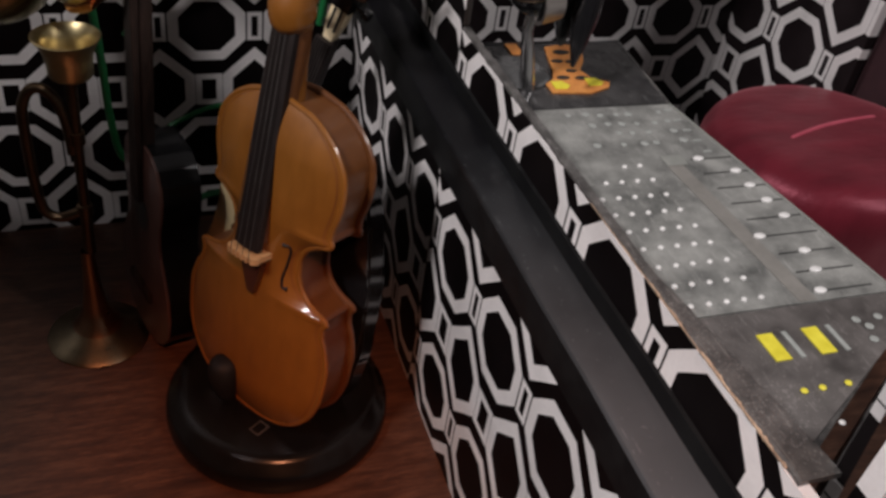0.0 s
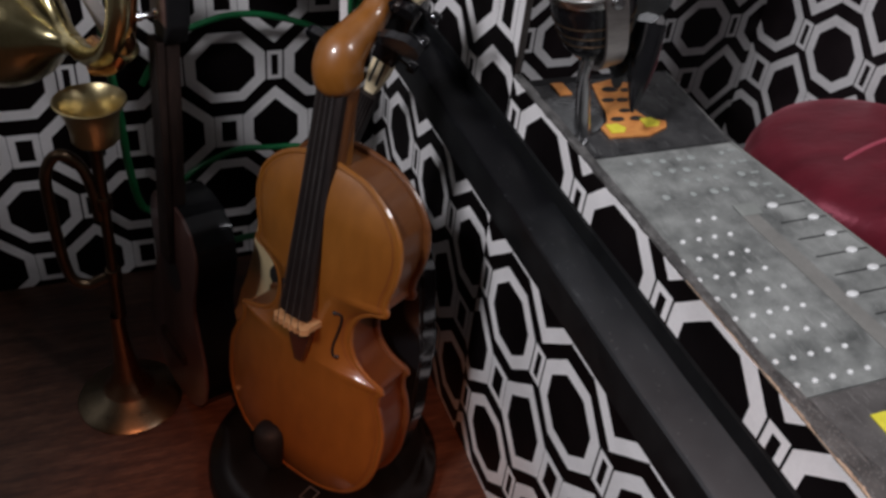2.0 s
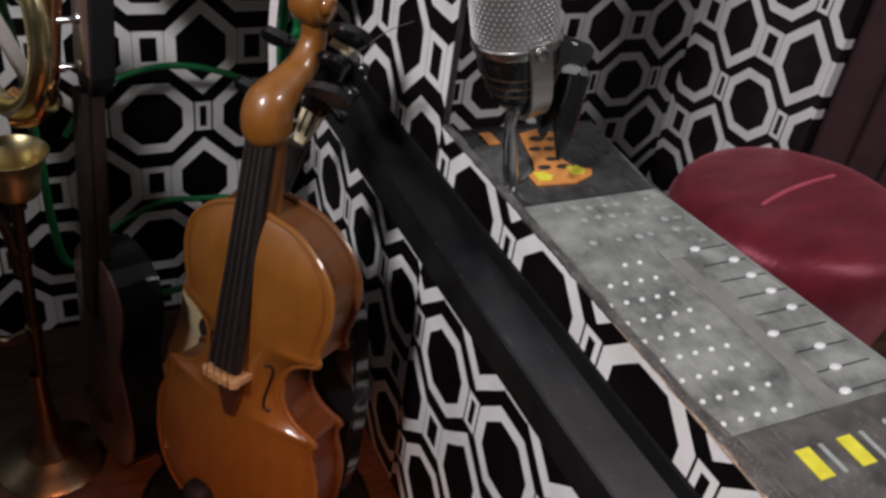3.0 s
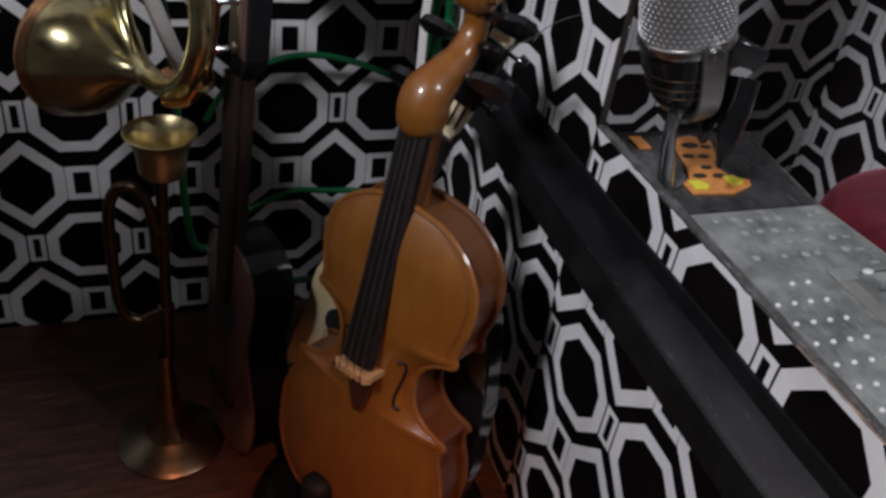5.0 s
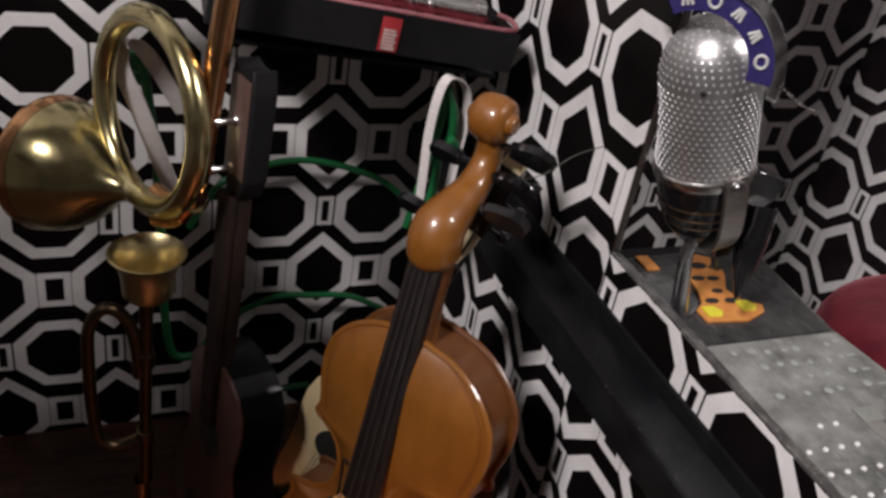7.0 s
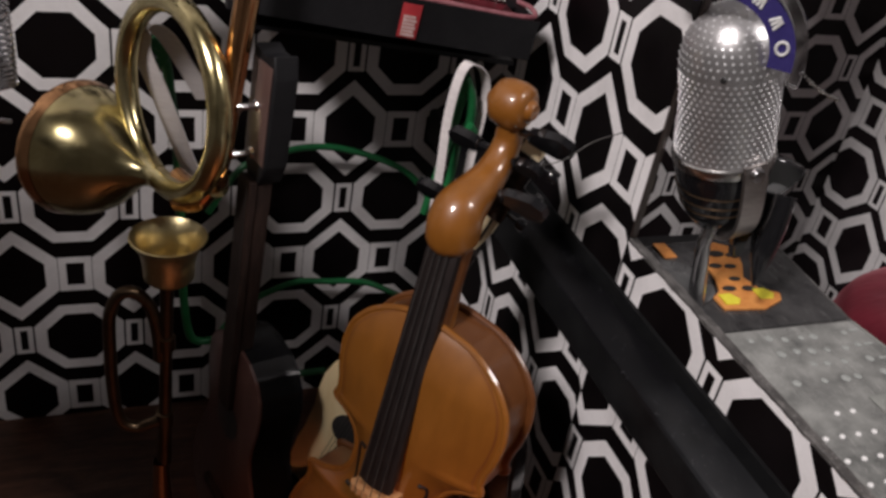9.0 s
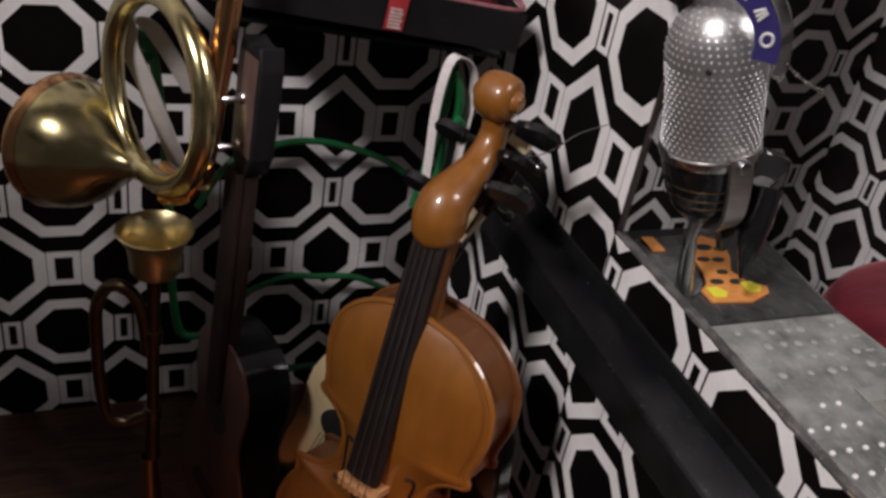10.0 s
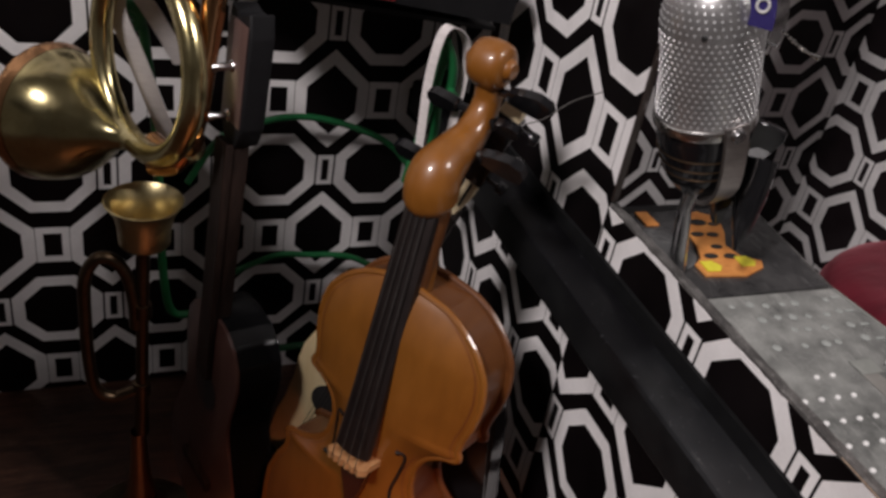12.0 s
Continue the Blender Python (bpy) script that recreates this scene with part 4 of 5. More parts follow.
guitar(stand_m((-0.1180, -0.125, FLOOR_Z + 0.0085), (-0.0575, -0.170, 0.2750), (-0.70, -0.70, 0.0)), "pale natural-wood toy guitar leaning behind the violin", M_PALE, M_DARKWOOD, M_EBONY, M_CREAM, M_GLOSSBLACK, 1.15, 0.90, 0.096, 0.234, True, low=0.6)

# ---------- flute case on its bracket ----------
CASE_M = pose(-0.1135, -0.056, 0.3580, 0, 6.2, -4.0)
case = empty("flute_case", CASE_M, "open black case lined with red velvet, on a wall bracket", "instrument case")
bm = bmesh.new()
CX0 = -0.040
box(bm, CX0, 0.098, -0.052, 0.046, -0.0100, 0.0085)
bmesh.ops.inset_region(bm, faces=[f for f in bm.faces if f.normal.z > 0.9], thickness=0.0025)
low_face = max((f for f in bm.faces if f.normal.z > 0.9), key=lambda f: -abs(f.calc_center_median().x - (CX0 + 0.098) / 2) - abs(f.calc_center_median().y + 0.003))
bmesh.ops.translate(bm, verts=low_face.verts, vec=(0, 0, -0.0160))
part("tray", bm, M_BLACKTRIM, case, "thin black tray of the case")
bm = boxed(CX0 + 0.0028, 0.0952, -0.0493, 0.0433, -0.0073, 0.0050, 0.003)
part("lining", bm, M_RED, case, "crimson velvet lining")
bm = bmesh.new()
tube(bm, spline([(CX0 + 0.002, -0.0506, 0.0086), (-0.010, -0.0509, 0.0090), (0.020, -0.0505, 0.0087), (0.050, -0.0510, 0.0091), (0.080, -0.0505, 0.0088), (0.0955, -0.0490, 0.0095), (0.0970, -0.0400, 0.0110), (0.0965, -0.0250, 0.0090)], 6), 0.0012, 8)
part("lining_edge", bm, M_DUSTY, case, "loose dusty edge of the red lining")
bm = boxed(0.0330, 0.0418, -0.0528, -0.0521, -0.0090, 0.0062, 0.0002)
tag = part("label", bm, M_REDLABEL, case, "red paper label")
for i in range(6):
    part("label_stripe", boxed(0.0342, 0.0404 - 0.0006 * (i % 2), -0.0533, -0.0529, -0.0080 + 0.0016 * i, -0.0069 + 0.0016 * i), M_FADED, tag, "faded pale printed bar")
flute = empty("flute", CASE_M @ Matrix.Translation((0, -0.0330, 0.0100)) @ pose(0, 0, 0, 0, 0, 1.5), "thin silver flute lying on red velvet", "flute")
bm = bmesh.new()
tube(bm, [(-0.036, 0, 0), (0.084, 0, 0)], 0.0052, 18)
part("body", bm, M_SILVER, flute, "silver tube")
for x in (-0.02, 0.083):
    bm = bmesh.new()
    lathe(bm, [(0.0052, -0.0025), (0.0060, -0.002), (0.0060, 0.002), (0.0052, 0.0025)], 18, Matrix.Translation((x, 0, 0)) @ pose(0, 0, 0, 0, 90, 0))
    part("collar", bm, M_SILVER, flute)
for i in range(8):
    bm = bmesh.new()
    x = -0.010 + 0.0098 * i
    lathe(bm, [(0, 0.0032), (0.0022, 0.0030), (0.0026, 0.0018), (0.0020, 0.0), (0.0014, -0.0010)], 14, Matrix.Translation((x, -0.0062, -0.0005)))
    part("key", bm, M_SILVER, flute, "round silver key")
bm = bmesh.new()
tube(bm, [(-0.036, -0.0060, 0.001), (0.070, -0.0060, 0.001)], 0.0008, 8)
part("rod", bm, M_SILVER, flute)
tagged(finish("case_bracket", boxed(-0.150, -0.020, -0.100, 0.0, 0.3430, 0.3455, 0.0006), M_BLACKTRIM), "thin black wall bracket under the case", "bracket").matrix_world = Matrix.Translation((-0.119, 0, 0.3420)) @ pose(0, 0, 0, 0, 6.2, 0) @ Matrix.Translation((0.119, 0, -0.3455))
# black woodwind left of the case
cl = empty("clarinet", pose(-0.190, -0.066, 0.3880, 0, 88, 4), "gloss black clarinet with silver keys, lying behind the horn", "clarinet")
bm = bmesh.new()
lathe(bm, [(0.006, -0.050), (0.0080, -0.048), (0.0082, -0.010), (0.0088, -0.008), (0.0088, 0.000), (0.0080, 0.002), (0.0084, 0.034), (0.0110, 0.046), (0.0150, 0.054), (0.0140, 0.0545)], 28)
part("body", bm, M_GLOSSBLACK, cl)
for h in (-0.040, -0.030, -0.018):
    bm = bmesh.new()
    lathe(bm, [(0.0088, -0.0012), (0.0094, 0.0), (0.0088, 0.0012)], 24, Matrix.Translation((0, 0, h)))
    part("key_ring", bm, M_CHROME, cl)

# ---------- straps and green cables ----------


def strap(pts, wide, across, label):
    bm = bmesh.new()
    ribbon(bm, spline(pts, 8), wide, 0.0007, across)
    return tagged(finish("strap", bm, M_RIBBON), label, "strap")


def cable(pts, r, label, group="green cables on the wall"):
    bm = bmesh.new()
    tube(bm, spline(pts, 8), r, 10)
    return tagged(finish("cable", bm, M_GREEN), label, "cable", group)


strap([(-0.0570, -0.118, 0.2550), (-0.0580, -0.120, 0.2850), (-0.0585, -0.120, 0.3100), (-0.0570, -0.121, 0.3300), (-0.0535, -0.121, 0.3375), (-0.0465, -0.119, 0.3350), (-0.0405, -0.116, 0.3260), (-0.0380, -0.112, 0.3080), (-0.0390, -0.108, 0.2650)], 0.0048, (0.55, -0.8, 0), "white satin strap looped over the green cables")
strap([(-0.166, -0.050, 0.2450), (-0.1740, -0.056, 0.2700), (-0.1830, -0.060, 0.2980), (-0.1900, -0.062, 0.3180), (-0.1880, -0.064, 0.3290), (-0.1800, -0.062, 0.3250), (-0.1700, -0.056, 0.3080), (-0.1600, -0.050, 0.2880)], 0.0100, (0.8, -0.5, 0.2), "white satin strap behind the coiled horn")
cable([(-0.0520, -0.117, 0.3300), (-0.0465, -0.116, 0.3190), (-0.0445, -0.114, 0.3060), (-0.0475, -0.110, 0.2960), (-0.0460, -0.106, 0.2730), (-0.0475, -0.100, 0.2480)], 0.0024, "bright green cable bunch hanging from the strap")
cable([(-0.0500, -0.115, 0.3270), (-0.0515, -0.112, 0.3030), (-0.0530, -0.107, 0.2780), (-0.0545, -0.100, 0.2480)], 0.0022, "bright green cable bunch hanging from the strap")
cable([(-0.0465, -0.119, 0.3060), (-0.0430, -0.118, 0.3020), (-0.0445, -0.115, 0.2980), (-0.0485, -0.115, 0.3020)], 0.0022, "bright green cable bunch hanging from the strap")
cable([(-0.155, -0.022, 0.205), (-0.138, -0.018, 0.230), (-0.122, -0.016, 0.2375), (-0.100, -0.014, 0.2425), (-0.078, -0.014, 0.2415), (-0.052, -0.016, 0.2345), (-0.034, -0.018, 0.2250), (-0.022, -0.020, 0.2120)], 0.0020, "green cable draped across the wallpaper")
cable([(-0.150, -0.020, 0.110), (-0.134, -0.018, 0.132), (-0.118, -0.016, 0.1410), (-0.098, -0.014, 0.1470), (-0.080, -0.014, 0.1460), (-0.055, -0.016, 0.1450), (-0.036, -0.018, 0.1370), (-0.020, -0.020, 0.128)], 0.0020, "green cable draped across the wallpaper")
cable([(-0.186, -0.052, 0.3170), (-0.179, -0.050, 0.3080), (-0.1760, -0.046, 0.2860), (-0.1730, -0.040, 0.2600), (-0.1720, -0.034, 0.2300), (-0.1700, -0.030, 0.1900), (-0.1690, -0.026, 0.1500), (-0.1640, -0.022, 0.1150), (-0.150, -0.020, 0.110)], 0.0026, "green cable hanging behind the bugle")
cable([(-0.1900, -0.052, 0.3130), (-0.1860, -0.050, 0.3060), (-0.1800, -0.050, 0.3080), (-0.1800, -0.052, 0.3150), (-0.1870, -0.053, 0.3180), (-0.1905, -0.052, 0.3130)], 0.0030, "green cable knot under the strap")
cable([(-0.160, -0.020, 0.3650), (-0.150, -0.018, 0.3620), (-0.140, -0.016, 0.3500)], 0.0030, "green cable end behind the stem")
cable([(-0.1480, -0.060, 0.062), (-0.128, -0.050, 0.082), (-0.110, -0.040, 0.090), (-0.080, -0.034, 0.088)], 0.0024, "green cable behind the guitars")

# ---------- microphone ----------
MIC_M = Matrix.Translation((0.0348, -0.2077, CONSOLE_Z + 0.0398)) @ Vector((0, 0, 1)).rotation_difference(Vector((-0.26, 0.03, 0.965))).to_matrix().to_4x4() @ Matrix.Scale(0.735, 4)
mic = empty("microphone", MIC_M, "chrome retro microphone with a perforated domed grille", "microphone")
R1 = 0.0265
bm = bmesh.new()
lathe(bm, [(R1, 0.046), (R1, 0.094), (R1 * 0.985, 0.101), (R1 * 0.93, 0.109), (R1 * 0.82, 0.1165), (R1 * 0.64, 0.1225), (R1 * 0.40, 0.1262), (R1 * 0.18, 0.1277), (0, 0.1280)], 48)
grille = part("grille", bm, M_GRILLE, mic, "domed chrome grille")
dots = bmesh.new()
for row in range(16):
    z = 0.0490 + row * 0.0030
    for k in range(44):
        a = 2 * math.pi * (k + 0.5 * (row % 2)) / 44
        box(dots, -0.00056, 0.00056, -0.00056, 0.00056, -0.00025, 0.0003, 0, Matrix.Translation((R1 * math.cos(a), R1 * math.sin(a), z)) @ Vector((math.cos(a), math.sin(a), 0)).to_track_quat("Z", "Y").to_matrix().to_4x4() @ pose(0, 0, 0, 0, 0, 45))
for row in range(12):
    e = radians(5 + 6.8 * row)
    rr, zz = R1 * math.cos(e) ** 0.8, 0.096 + 0.032 * math.sin(e)
    n = max(6, int(44 * math.cos(e)))
    for k in range(n):
        a = 2 * math.pi * (k + 0.5 * (row % 2)) / n
        d = Vector((math.cos(a) * math.cos(e), math.sin(a) * math.cos(e), math.sin(e)))
        box(dots, -0.00056, 0.00056, -0.00056, 0.00056, -0.0004, 0.0003, 0, Matrix.Translation((rr * math.cos(a), rr * math.sin(a), zz)) @ d.to_track_quat("Z", "Y").to_matrix().to_4x4())
tagged(part("perforation_mesh", dots, M_DOT, grille, "rows of raised bright dots"), kind="stuff")
bm = bmesh.new()
lathe(bm, [(R1, 0.0405), (R1 + 0.0010, 0.0412), (R1 + 0.0014, 0.0435), (R1 + 0.0010, 0.0462), (R1, 0.0470)], 48)
part("ring", bm, M_SILVER, mic, "polished chrome band")
bm = bmesh.new()
bowl = [(0.0, 0.010), (0.0080, 0.0105), (0.0140, 0.0130), (0.0190, 0.0180), (0.0215, 0.0220), (0.0212, 0.0228), (0.0228, 0.0260), (0.0226, 0.0268), (0.0244, 0.0308), (0.0242, 0.0316), (0.0256, 0.0360), (0.0254, 0.0368), (0.0262, 0.0410)]
bowl = [(r, 0.041 - (0.041 - h) * 1.45) for r, h in bowl]
lathe(bm, bowl, 40)
part("lower_bowl", bm, M_GLOSSBLACK, mic, "ribbed gloss black lower bowl")
for h, r in ((0.0143, 0.0216), (0.0201, 0.0230), (0.0269, 0.0246)):
    bm = bmesh.new()
    lathe(bm, [(r, h - 0.0004), (r + 0.0006, h), (r, h + 0.0004)], 40)
    part("rib", bm, M_DARKBRASS, mic)
yaw_y = radians(-90)
yd = Vector((math.cos(yaw_y), math.sin(yaw_y), 0))
for sgn in (1, -1):
    bm = bmesh.new()
    pts = [yd * (sgn * r) + Vector((0, 0, h)) for r, h in ((0.0292, 0.0500), (0.0296, 0.0400), (0.0290, 0.0250), (0.0262, 0.0110), (0.0200, 0.0010), (0.0110, -0.0050), (0.0, -0.0070))]
    ribbon(bm, spline(pts, 5), 0.0138, 0.0024, yd.cross(Vector((0, 0, 1))))
    part("yoke", bm, M_YOKE, mic, "brushed steel side bracket")
    bm = bmesh.new()
    lathe(bm, [(0.0, 0.0042), (0.0034, 0.0040), (0.0044, 0.0022), (0.0046, 0.0)], 18, Matrix.Translation(yd * (sgn * 0.0290) + Vector((0, 0, 0.0450))) @ (yd * sgn).to_track_quat("Z", "Y").to_matrix().to_4x4())
    part("bolt", bm, M_CHROME, mic, "round chrome bolt")
bm = bmesh.new()
tube(bm, [(-0.006, -0.004, 0.000), (-0.0120, -0.006, -0.010), (-0.0165, -0.008, -0.0535)], [0.0048, 0.0040, 0.0056], 14)
part("leg", bm, M_CHROME, mic, "short chrome leg")
bm = bmesh.new()
prism(bm, [(0.010, -0.0290), (0.014, -0.0290), (0.026, 0.006), (0.046, 0.020), (0.048, 0.026), (0.026, 0.040), (0.014, 0.030), (0.008, 0.000)], -0.004, 0.004, pose(0, 0, 0, 90, 0, -12))
bmesh.ops.bevel(bm, geom=bm.edges[:], offset=0.001, segments=1, affect="EDGES")
part("rear_prop", bm, M_GLOSSBLACK, mic, "tapered black prop")
FD = Vector((-0.62, -0.78, 0)).normalized()
FS = Vector((0.78, -0.62, 0))
hole_at = FD * R1 + Vector((0, 0, 0.0985))
bm = bmesh.new()
lathe(bm, [(0.0, 0.0010), (0.0012, 0.0009), (0.0017, 0.0002), (0.0017, -0.0006)], 12, Matrix.Translation(hole_at - FS * 0.0015) @ FD.to_track_quat("Z", "Y").to_matrix().to_4x4())
part("badge_hole", bm, M_SLOT, grille, "small dark hole in the grille")
tip_m = MIC_M.inverted() @ Vector((0.0478, -0.2280, 0.2835))
bm = bmesh.new()
tube(bm, [MIC_M.inverted() @ Vector((0.0560, -0.2140, 0.3200)), MIC_M.inverted() @ Vector((0.0530, -0.2190, 0.3060)), MIC_M.inverted() @ Vector((0.0505, -0.2235, 0.2945)), tip_m], [0.0105, 0.0095, 0.0062, 0.0012], 10)
part("pointed_foot", bm, M_GLOSSBLACK, mic, "pointed black plastic foot")
bm = bmesh.new()
lathe(bm, [(0, 0.0), (0.0168, 0.0), (0.0176, 0.0006), (0.0168, 0.0012), (0, 0.0012)], 36, MIC_M.inverted() @ Matrix.Translation((0.0330, -0.1990, CONSOLE_Z + 0.0003)))
part("base_disc", bm, M_SMOKE, mic, "round smoky clear base disc")
# violet arch band with pale marks over the dome


def arch_pt(a, r, f):
    a = radians(a)
    return FS * (r * math.cos(a) - 0.0080) + Vector((0, 0, 0.1110 + r * 1.06 * math.sin(a))) + FD * (f + 0.0205)


def arch_band(r0, r1, f0, f1, a0, a1, mat, label, name):
    bm = bmesh.new()
    prev = None
    for i in range(33):
        a = a0 + (a1 - a0) * i / 32
        row = [bm.verts.new(arch_pt(a, r, f)) for r, f in ((r0, f0), (r1, f0), (r1, f1), (r0, f1))]
        if prev:
            for j in range(4):
                bm.faces.new((prev[j], prev[(j + 1) % 4], row[(j + 1) % 4], row[j]))
        else:
            bm.faces.new(row)
        prev = row
    bm.faces.new(prev)
    return part(name, bm, mat, mic, label)


band = arch_band(0.0262, 0.0380, -0.0010, 0.0010, -14, 112, M_PURPLE, "deep violet arched band over the dome", "arch_band")
arch_band(0.0381, 0.0435, -0.0040, 0.0030, -22, 118, M_CLEAR, "clear plastic outer rim", "clear_rim")
for a in (5, 28, 51, 74, 97):
    bm = bmesh.new()
    if a in (5, 74):
        tube(bm, [arch_pt(a, 0.0319, 0.0013) + FS * (0.0028 * math.cos(q) * math.sin(radians(a)) + 0.0036 * math.sin(q) * math.cos(radians(a)) * 0) + Vector((0, 0, 0.0033 * math.sin(q))) + FS * 0.0028 * math.cos(q) * (1 - math.sin(radians(a))) for q in (2 * math.pi * i / 14 for i in range(14))], 0.0008, 6, closed=True)
    else:
        for da in (-4.5, 0.0, 4.5):
            tube(bm, [arch_pt(a + da, 0.0292, 0.0013), arch_pt(a + da * 0.4, 0.0345, 0.0013)], 0.0008, 6)
    part("mark", bm, M_KNOB, band, "pale raised mark")
bm = bmesh.new()
for i in range(11):
    r_ = (0.00125, 0.0008, 0.0010)[i % 3] if i < 10 else 0.0015
    lathe(bm, [(0, -r_), (r_ * 0.8, -r_ * 0.6), (r_, 0), (r_ * 0.8, r_ * 0.6), (0, r_)], 8, Matrix.Translation(arch_pt(-12, 0.043, 0) + FS * (0.0017 * i) + Vector((0, 0, -0.0019 * i + 0.00006 * i * i))))
part("bead_chain", bm, M_SILVER, mic, "short chain of bright beads")

# ---------- mixing console panel on the ledge ----------
console = empty("mixing_console", Matrix.Translation((0.002, 0.0107, CONSOLE_Z)) @ Matrix.Diagonal((1.09, 1.0, 1.0, 1.0)), "flat worn mixing console panel lying on the counter", "mixer")


def right_x(y):
    return 0.093 - 0.115 * (y + 0.245)


def sheet(name, y0, y1, mat, label, top, x0=THICK + 0.001):
    bm = bmesh.new()
    prism(bm, [(x0, y0), (right_x(y0), y0), (right_x(y1), y1), (x0, y1)], top - 0.0012, top)
    return part(name, bm, mat, console, label)


bm = bmesh.new()
prism(bm, [(THICK + 0.0008, -0.178), (0.102, -0.172), (right_x(-0.245) + 0.003, -0.245), (right_x(-0.400) + 0.003, -0.402), (0.0135, -0.4690), (THICK + 0.0008, -0.4690)], -0.0060, -0.0014)
part("board", bm, M_BOARD, console, "scuffed dark grey board")
bm = bmesh.new()
prism(bm, [(THICK + 0.001, -0.180), (0.100, -0.174), (right_x(-0.245), -0.2445), (THICK + 0.001, -0.2465)], -0.0014, -0.0002)
part("dark_panel", bm, M_PANELGLOSS, console, "charcoal print at the far end")
sheet("fader_panel", -0.2470, -0.3945, M_PANEL, "grey printed panel with knobs and faders", 0.0)
bm = bmesh.new()
prism(bm, [(THICK + 0.006, -0.3950), (right_x(-0.395), -0.3950), (0.1060, -0.4090), (0.0220, -0.4600)], -0.0014, -0.0003)
part("near_panel", bm, M_PANEL2, console, "brown-grey print with yellow windows")
bm = bmesh.new()
prism(bm, [(0.0640, -0.300), (0.0715, -0.300), (0.0760, -0.3942), (0.0685, -0.3942)], 0.0001, 0.0003)
part("pale_band", bm, M_SHEEN, console, "pale brown printed band")


bm = bmesh.new()
prism(bm, [(right_x(-0.2475) - 0.0008, -0.2475), (right_x(-0.2475) + 0.0004, -0.2475), (right_x(-0.394) + 0.0004, -0.394), (right_x(-0.394) - 0.0008, -0.394)], -0.0008, 0.0004)
part("edge_strip", bm, M_BLOCK, console, "thin pale worn edge")


# pale rubbed edge where the print meets the partition's top
bm = bmesh.new()
prev = None
for i in range(61):
    y = -0.2480 - 0.120 * i / 60
    w = 0.0016 + 0.0011 * noise.noise(Vector((3.0, y * 110, 5.0)))
    row = [bm.verts.new(p) for p in ((THICK + 0.0008, y, 0.0001), (THICK + 0.0008, y, 0.0007), (THICK + 0.0008 + w, y, 0.0006), (THICK + 0.0008 + w, y, 0.0001))]
    if prev:
        for k in range(4):
            bm.faces.new((prev[k], prev[(k + 1) % 4], row[(k + 1) % 4], row[k]))
    else:
        bm.faces.new(row)
    prev = row
bm.faces.new(prev)
part("rubbed_edge", bm, M_BLOCK, console, "pale rubbed edge")


def dot(x, y, r, mat, name, label="", h=0.0008):
    bm = bmesh.new()
    lathe(bm, [(r, 0.0), (r * 0.96, h * 0.5), (r * 0.80, h * 0.9), (r * 0.5, h * 1.2), (0, h * 1.35)], 12, Matrix.Translation((x, y, 0.0001)))
    return part(name, bm, mat, console, label)


for r_ in range(9):
    for c in range(5):
        if c < (3, 1, 0, 0, 0, 0, 0, 0, 0)[r_]:
            continue
        dot(0.0232 + 0.0071 * c + 0.00045 * r_ + 0.0002 * rng.random(), -0.2990 - 0.01125 * r_, 0.00115, M_KNOB, "knob", "small white knob")
for i, x in enumerate((0.081, 0.093, 0.093, 0.094, 0.095, 0.076, 0.089, 0.086, 0.080)):
    y = -0.2970 - 0.0116 * i
    bm = bmesh.new()
    box(bm, 0.0775, 0.1030 if i else 0.0975, y - 0.00032, y + 0.00032, 0.0001, 0.0003)
    part("fader_slot", bm, M_SLOT, console, "thin black fader slot")
    bm = bmesh.new()
    lathe(bm, [(0.0019, 0.0), (0.0019, 0.0007), (0.0014, 0.0011), (0, 0.0011)], 12, Matrix.Translation((x, y, 0.0002)) @ Matrix.Diagonal((1.35, 0.9, 1, 1)))
    part("fader_cap", bm, M_KNOB, console, "white fader cap")
for r_ in range(4):
    for c in range(8):
        if rng.random() < 0.3:
            continue
        dot(0.030 + 0.0075 * c + 0.003 * rng.random(), -0.2530 - 0.0088 * r_ - 0.002 * rng.random(), 0.0013 + 0.0007 * rng.random(), M_KNOBFAINT, "faded_knob", "faded printed knob", 0.0003)
part("print_block", boxed(0.0640, 0.0740, -0.3010, -0.2930, 0.0004, 0.0006), M_BLOCK, console, "pale printed block")
for i in range(5):
    part("tick", boxed(0.0870, 0.0910, -0.2540 - 0.0095 * i, -0.2525 - 0.0095 * i, 0.0001, 0.0004), M_KNOBFAINT, console, "faded tick mark")
for x in (0.0420, 0.0600):
    part("yellow_window", boxed(x, x + 0.0060, -0.4200, -0.4070, -0.0002, 0.0003), M_YELLOW, console, "yellow rectangular window")
    part("grey_window", boxed(x + 0.0098, x + 0.0116, -0.4200, -0.4070, -0.0002, 0.0002), M_KNOBFAINT, console)
for x, y in ((0.0430, -0.4340), (0.0500, -0.4340), (0.0600, -0.4340)):
    dot(x, y, 0.0013, M_YELLOW, "yellow_lamp", "dim yellow lamp", 0.0006)
for x, y in ((0.0835, -0.4067), (0.0862, -0.4107), (0.0930, -0.4067), (0.0835, -0.4170)):
    dot(x, y, 0.0017, M_KNOBFAINT, "pale_mark", "pale worn mark", 0.0003)
dot(0.0468, -0.4487, 0.0011, M_KNOB, "screw", "small pale screw head", 0.0005)

# flat orange cut-out under the microphone
tagc = empty("orange_tag", Matrix.Translation((0.0585, -0.2195, CONSOLE_Z + 0.0002)) @ Matrix.Diagonal((1.12, 1.0, 1.0, 1.0)), "flat orange cut-out with black patches, lying under the microphone", "ornament")
bm = bmesh.new()
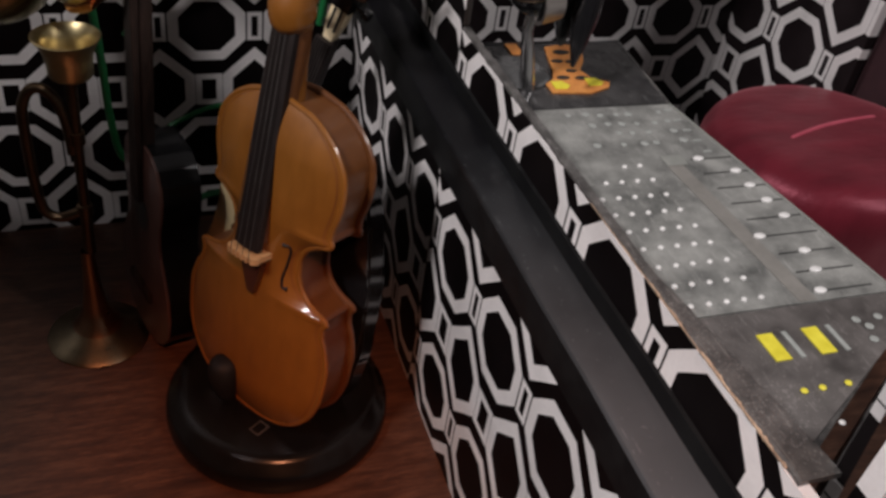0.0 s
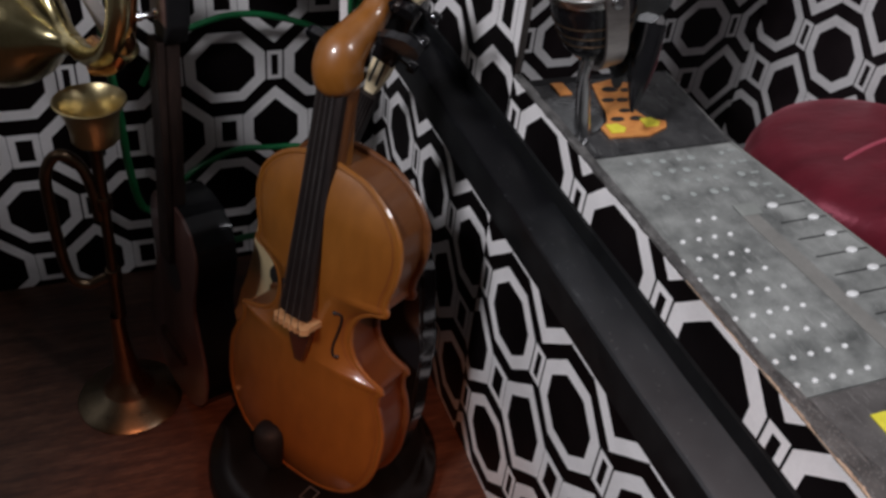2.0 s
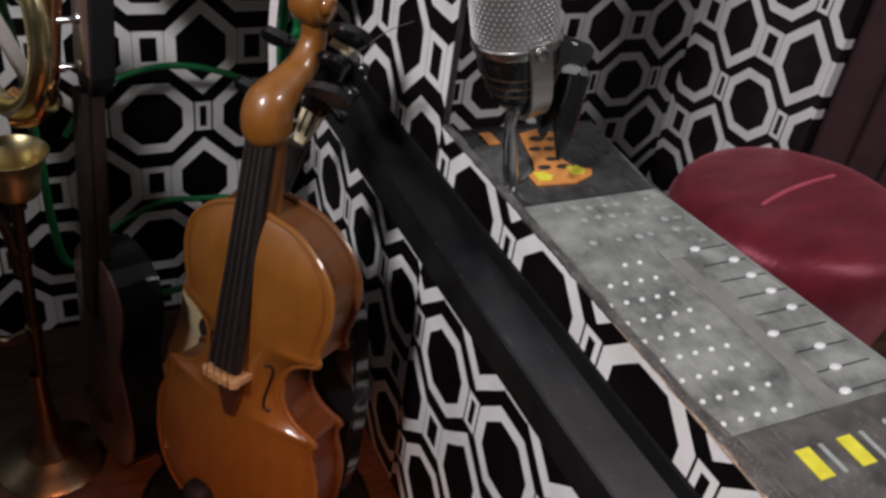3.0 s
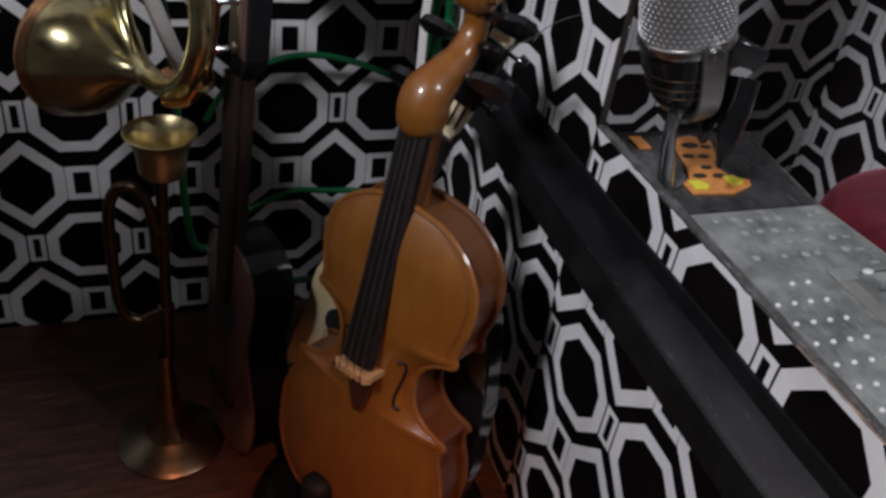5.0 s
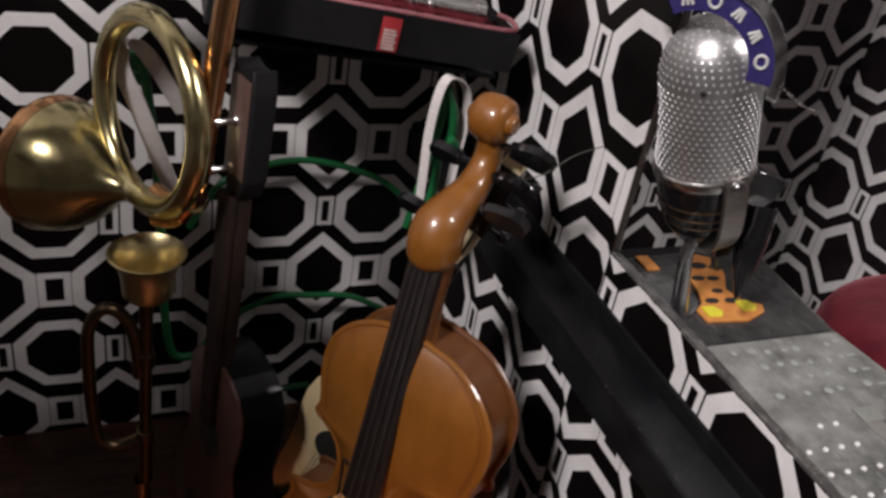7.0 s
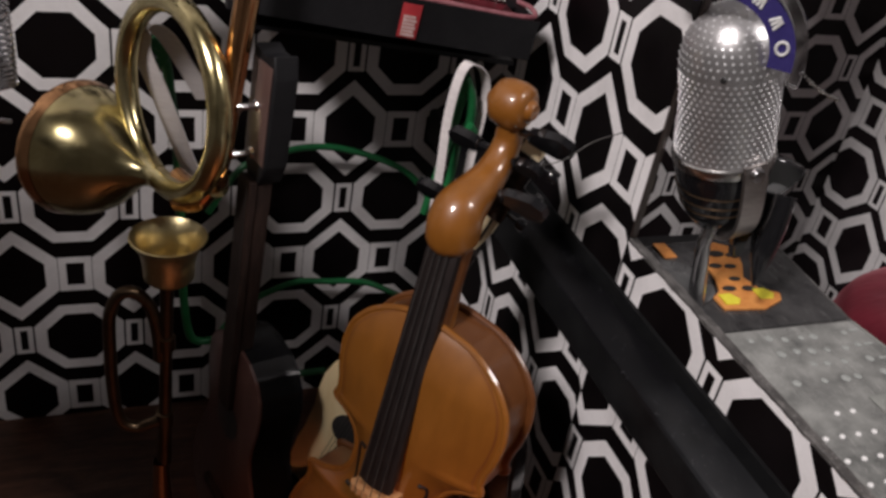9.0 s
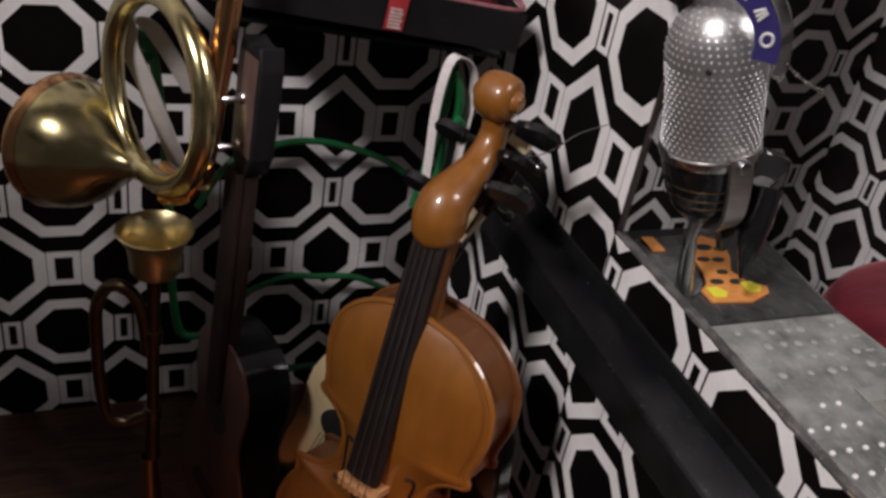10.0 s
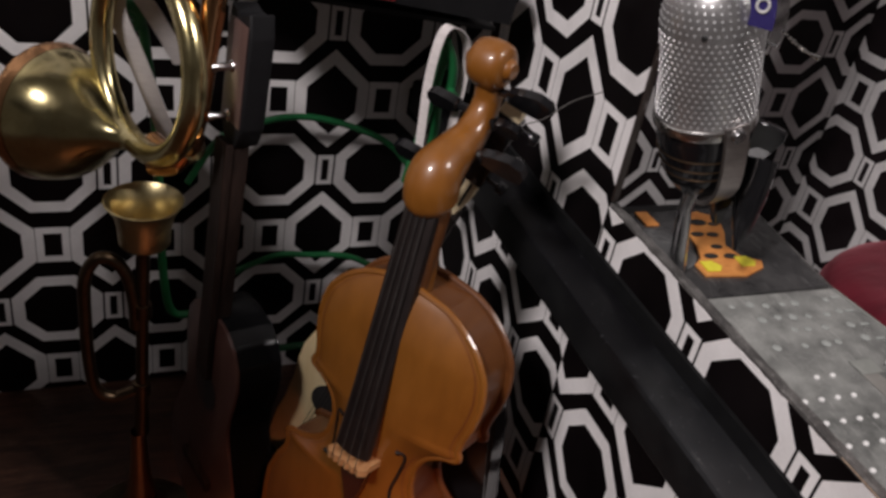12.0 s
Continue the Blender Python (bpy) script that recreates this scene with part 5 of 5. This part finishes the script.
prism(bm, [(-0.0125, -0.002), (0.006, -0.0040), (0.017, 0.001), (0.0195, 0.006), (0.0120, 0.0110), (0.0100, 0.0200), (0.0160, 0.0300), (0.0210, 0.0440), (0.0130, 0.0500), (0.0020, 0.0470), (-0.0010, 0.0340), (-0.0040, 0.0200), (-0.0075, 0.0110), (-0.0125, 0.0070)], 0, 0.0010)
part("body", bm, M_ORANGE, tagc, "orange printed card")
for x, y, r in ((0.0080, 0.0400, 0.0034), (0.0150, 0.0380, 0.0022), (0.0020, 0.0300, 0.0026), (0.0090, 0.0290, 0.0024), (0.0050, 0.0190, 0.0022), (-0.0020, 0.0120, 0.0026), (0.0070, 0.0110, 0.0026)):
    bm = bmesh.new()
    lathe(bm, [(0, 0.0010), (r, 0.0010), (r, 0.0013), (0, 0.0013)], 9, Matrix.Translation((x, y, 0)) @ Matrix.Diagonal((1.3, 0.8, 1, 1)))
    part("patch", bm, M_SLOT, tagc, "black printed patch")
for x, y in ((-0.0105, 0.0005), (0.0075, 0.0025)):
    bm = bmesh.new()
    prism(bm, [(x, y), (x + 0.0060, y - 0.0004), (x + 0.0085, y + 0.0030), (x + 0.0060, y + 0.0075), (x + 0.0005, y + 0.0075)], 0.0011, 0.0015)
    part("yellow_patch", bm, M_YELLOW, tagc, "bright yellow patch")
part("loose_piece", boxed(-0.0175, -0.0115, 0.0400, 0.0520, 0.0, 0.0008), M_ORANGE, tagc, "small orange offcut")

# ---------- stool in the next bay ----------
stool = empty("stool", Matrix.Translation((0.270, -0.197, FLOOR_Z)), "round stool with a crimson satin cushion", "stool")
bm = bmesh.new()
prof_s = [(0.0, 0.1722), (0.020, 0.1722), (0.040, 0.1721), (0.054, 0.1718), (0.062, 0.1711), (0.068, 0.1696), (0.0735, 0.1664), (0.0772, 0.1615), (0.0793, 0.1550), (0.0800, 0.1480), (0.0790, 0.1400), (0.0775, 0.1280), (0.0760, 0.1120), (0.0740, 0.1000), (0.0, 0.0995)]
lathe(bm, prof_s, 64)
for v in bm.verts:
    a = math.atan2(v.co.y, v.co.x)
    v.co.z += 0.0014 * noise.noise(Vector((v.co.x * 22, v.co.y * 40, 0.3))) * (v.co.z > 0.11)
    r_ = 1 + 0.008 * math.sin(a * 23) * (v.co.z < 0.15)
    v.co.x *= r_ * 1.08
    v.co.y *= r_
part("cushion", bm, M_SATIN, stool, "crimson satin cushion with soft folds")
bm = bmesh.new()
tube(bm, spline([(-0.039, -0.001, 0.1716), (-0.018, 0.006, 0.1722), (0.001, 0.011, 0.1724), (0.023, 0.015, 0.1722), (0.044, 0.018, 0.1716)], 6), [0.0005] + [0.0014] * 23 + [0.0005], 8)
part("fold", bm, M_CREASE, stool, "raised crease in the satin")
bm = bmesh.new()
lathe(bm, [(0, 0.0), (0.055, 0.0), (0.058, 0.006), (0.030, 0.014), (0.020, 0.05), (0.022, 0.09), (0.070, 0.0996), (0, 0.0996)], 32)
part("foot", bm, M_GLOSSBLACK, stool, "black turned foot")
# maroon hanging cloth past the wall's end
bm = bmesh.new()
cols = 28
prev = None
for i in range(cols + 1):
    s = i / cols
    x, y = 0.322 + 0.17 * s, -0.146 - 0.020 * s + 0.006 * math.sin(s * 30)
    row = [bm.verts.new((x, y + dy, z)) for z in (FLOOR_Z, 0.75) for dy in (0.0, 0.0015)]
    if prev:
        for a, b, c, d in ((0, 2, 2, 0), (1, 3, 3, 1)):
            bm.faces.new((prev[a], prev[b], row[b], row[a]))
        bm.faces.new((prev[2], prev[3], row[3], row[2]))
        bm.faces.new((prev[0], prev[1], row[1], row[0]))
    prev = row
tagged(finish("curtain", bm, M_MAROON), "dark maroon cloth hanging at the end of the side wall", "curtain")

# ---------- coiled metal tube hanging at the left ----------
spring = empty("coil_spring", Matrix.Translation((-0.2450, -0.150, 0.3370)), "clear and chrome coiled spring tube hanging from above", "spring")
bm = bmesh.new()
axis = spline([(0.004, 0, 0.0), (0.004, 0.002, 0.020), (0.001, 0.003, 0.050), (-0.008, 0.002, 0.090), (-0.014, 0, 0.42)], 10)
hel, turns = [], 27
for i in range(turns * 16):
    s = i / (turns * 16 - 1) * 0.62
    f = s * (len(axis) - 1)
    k = min(int(f), len(axis) - 2)
    c = axis[k].lerp(axis[k + 1], f - k)
    hel.append(c + Vector((0.0062 * math.cos(2 * math.pi * i / 16), 0.0062 * math.sin(2 * math.pi * i / 16), 0)))
tube(bm, hel, 0.0007, 6)
part("coil", bm, M_CHROME, spring, "fine chrome coil")
bm = bmesh.new()
tube(bm, spline([(0.0102, 0.0, 0.001), (0.0085, 0.006, -0.003), (0.001, 0.0065, -0.006), (-0.0035, 0.001, -0.009), (0.001, -0.005, -0.011), (0.0070, -0.001, -0.014)], 6), 0.0010, 6)
part("loose_end", bm, M_CHROME, spring, "loose end turns of the coil")
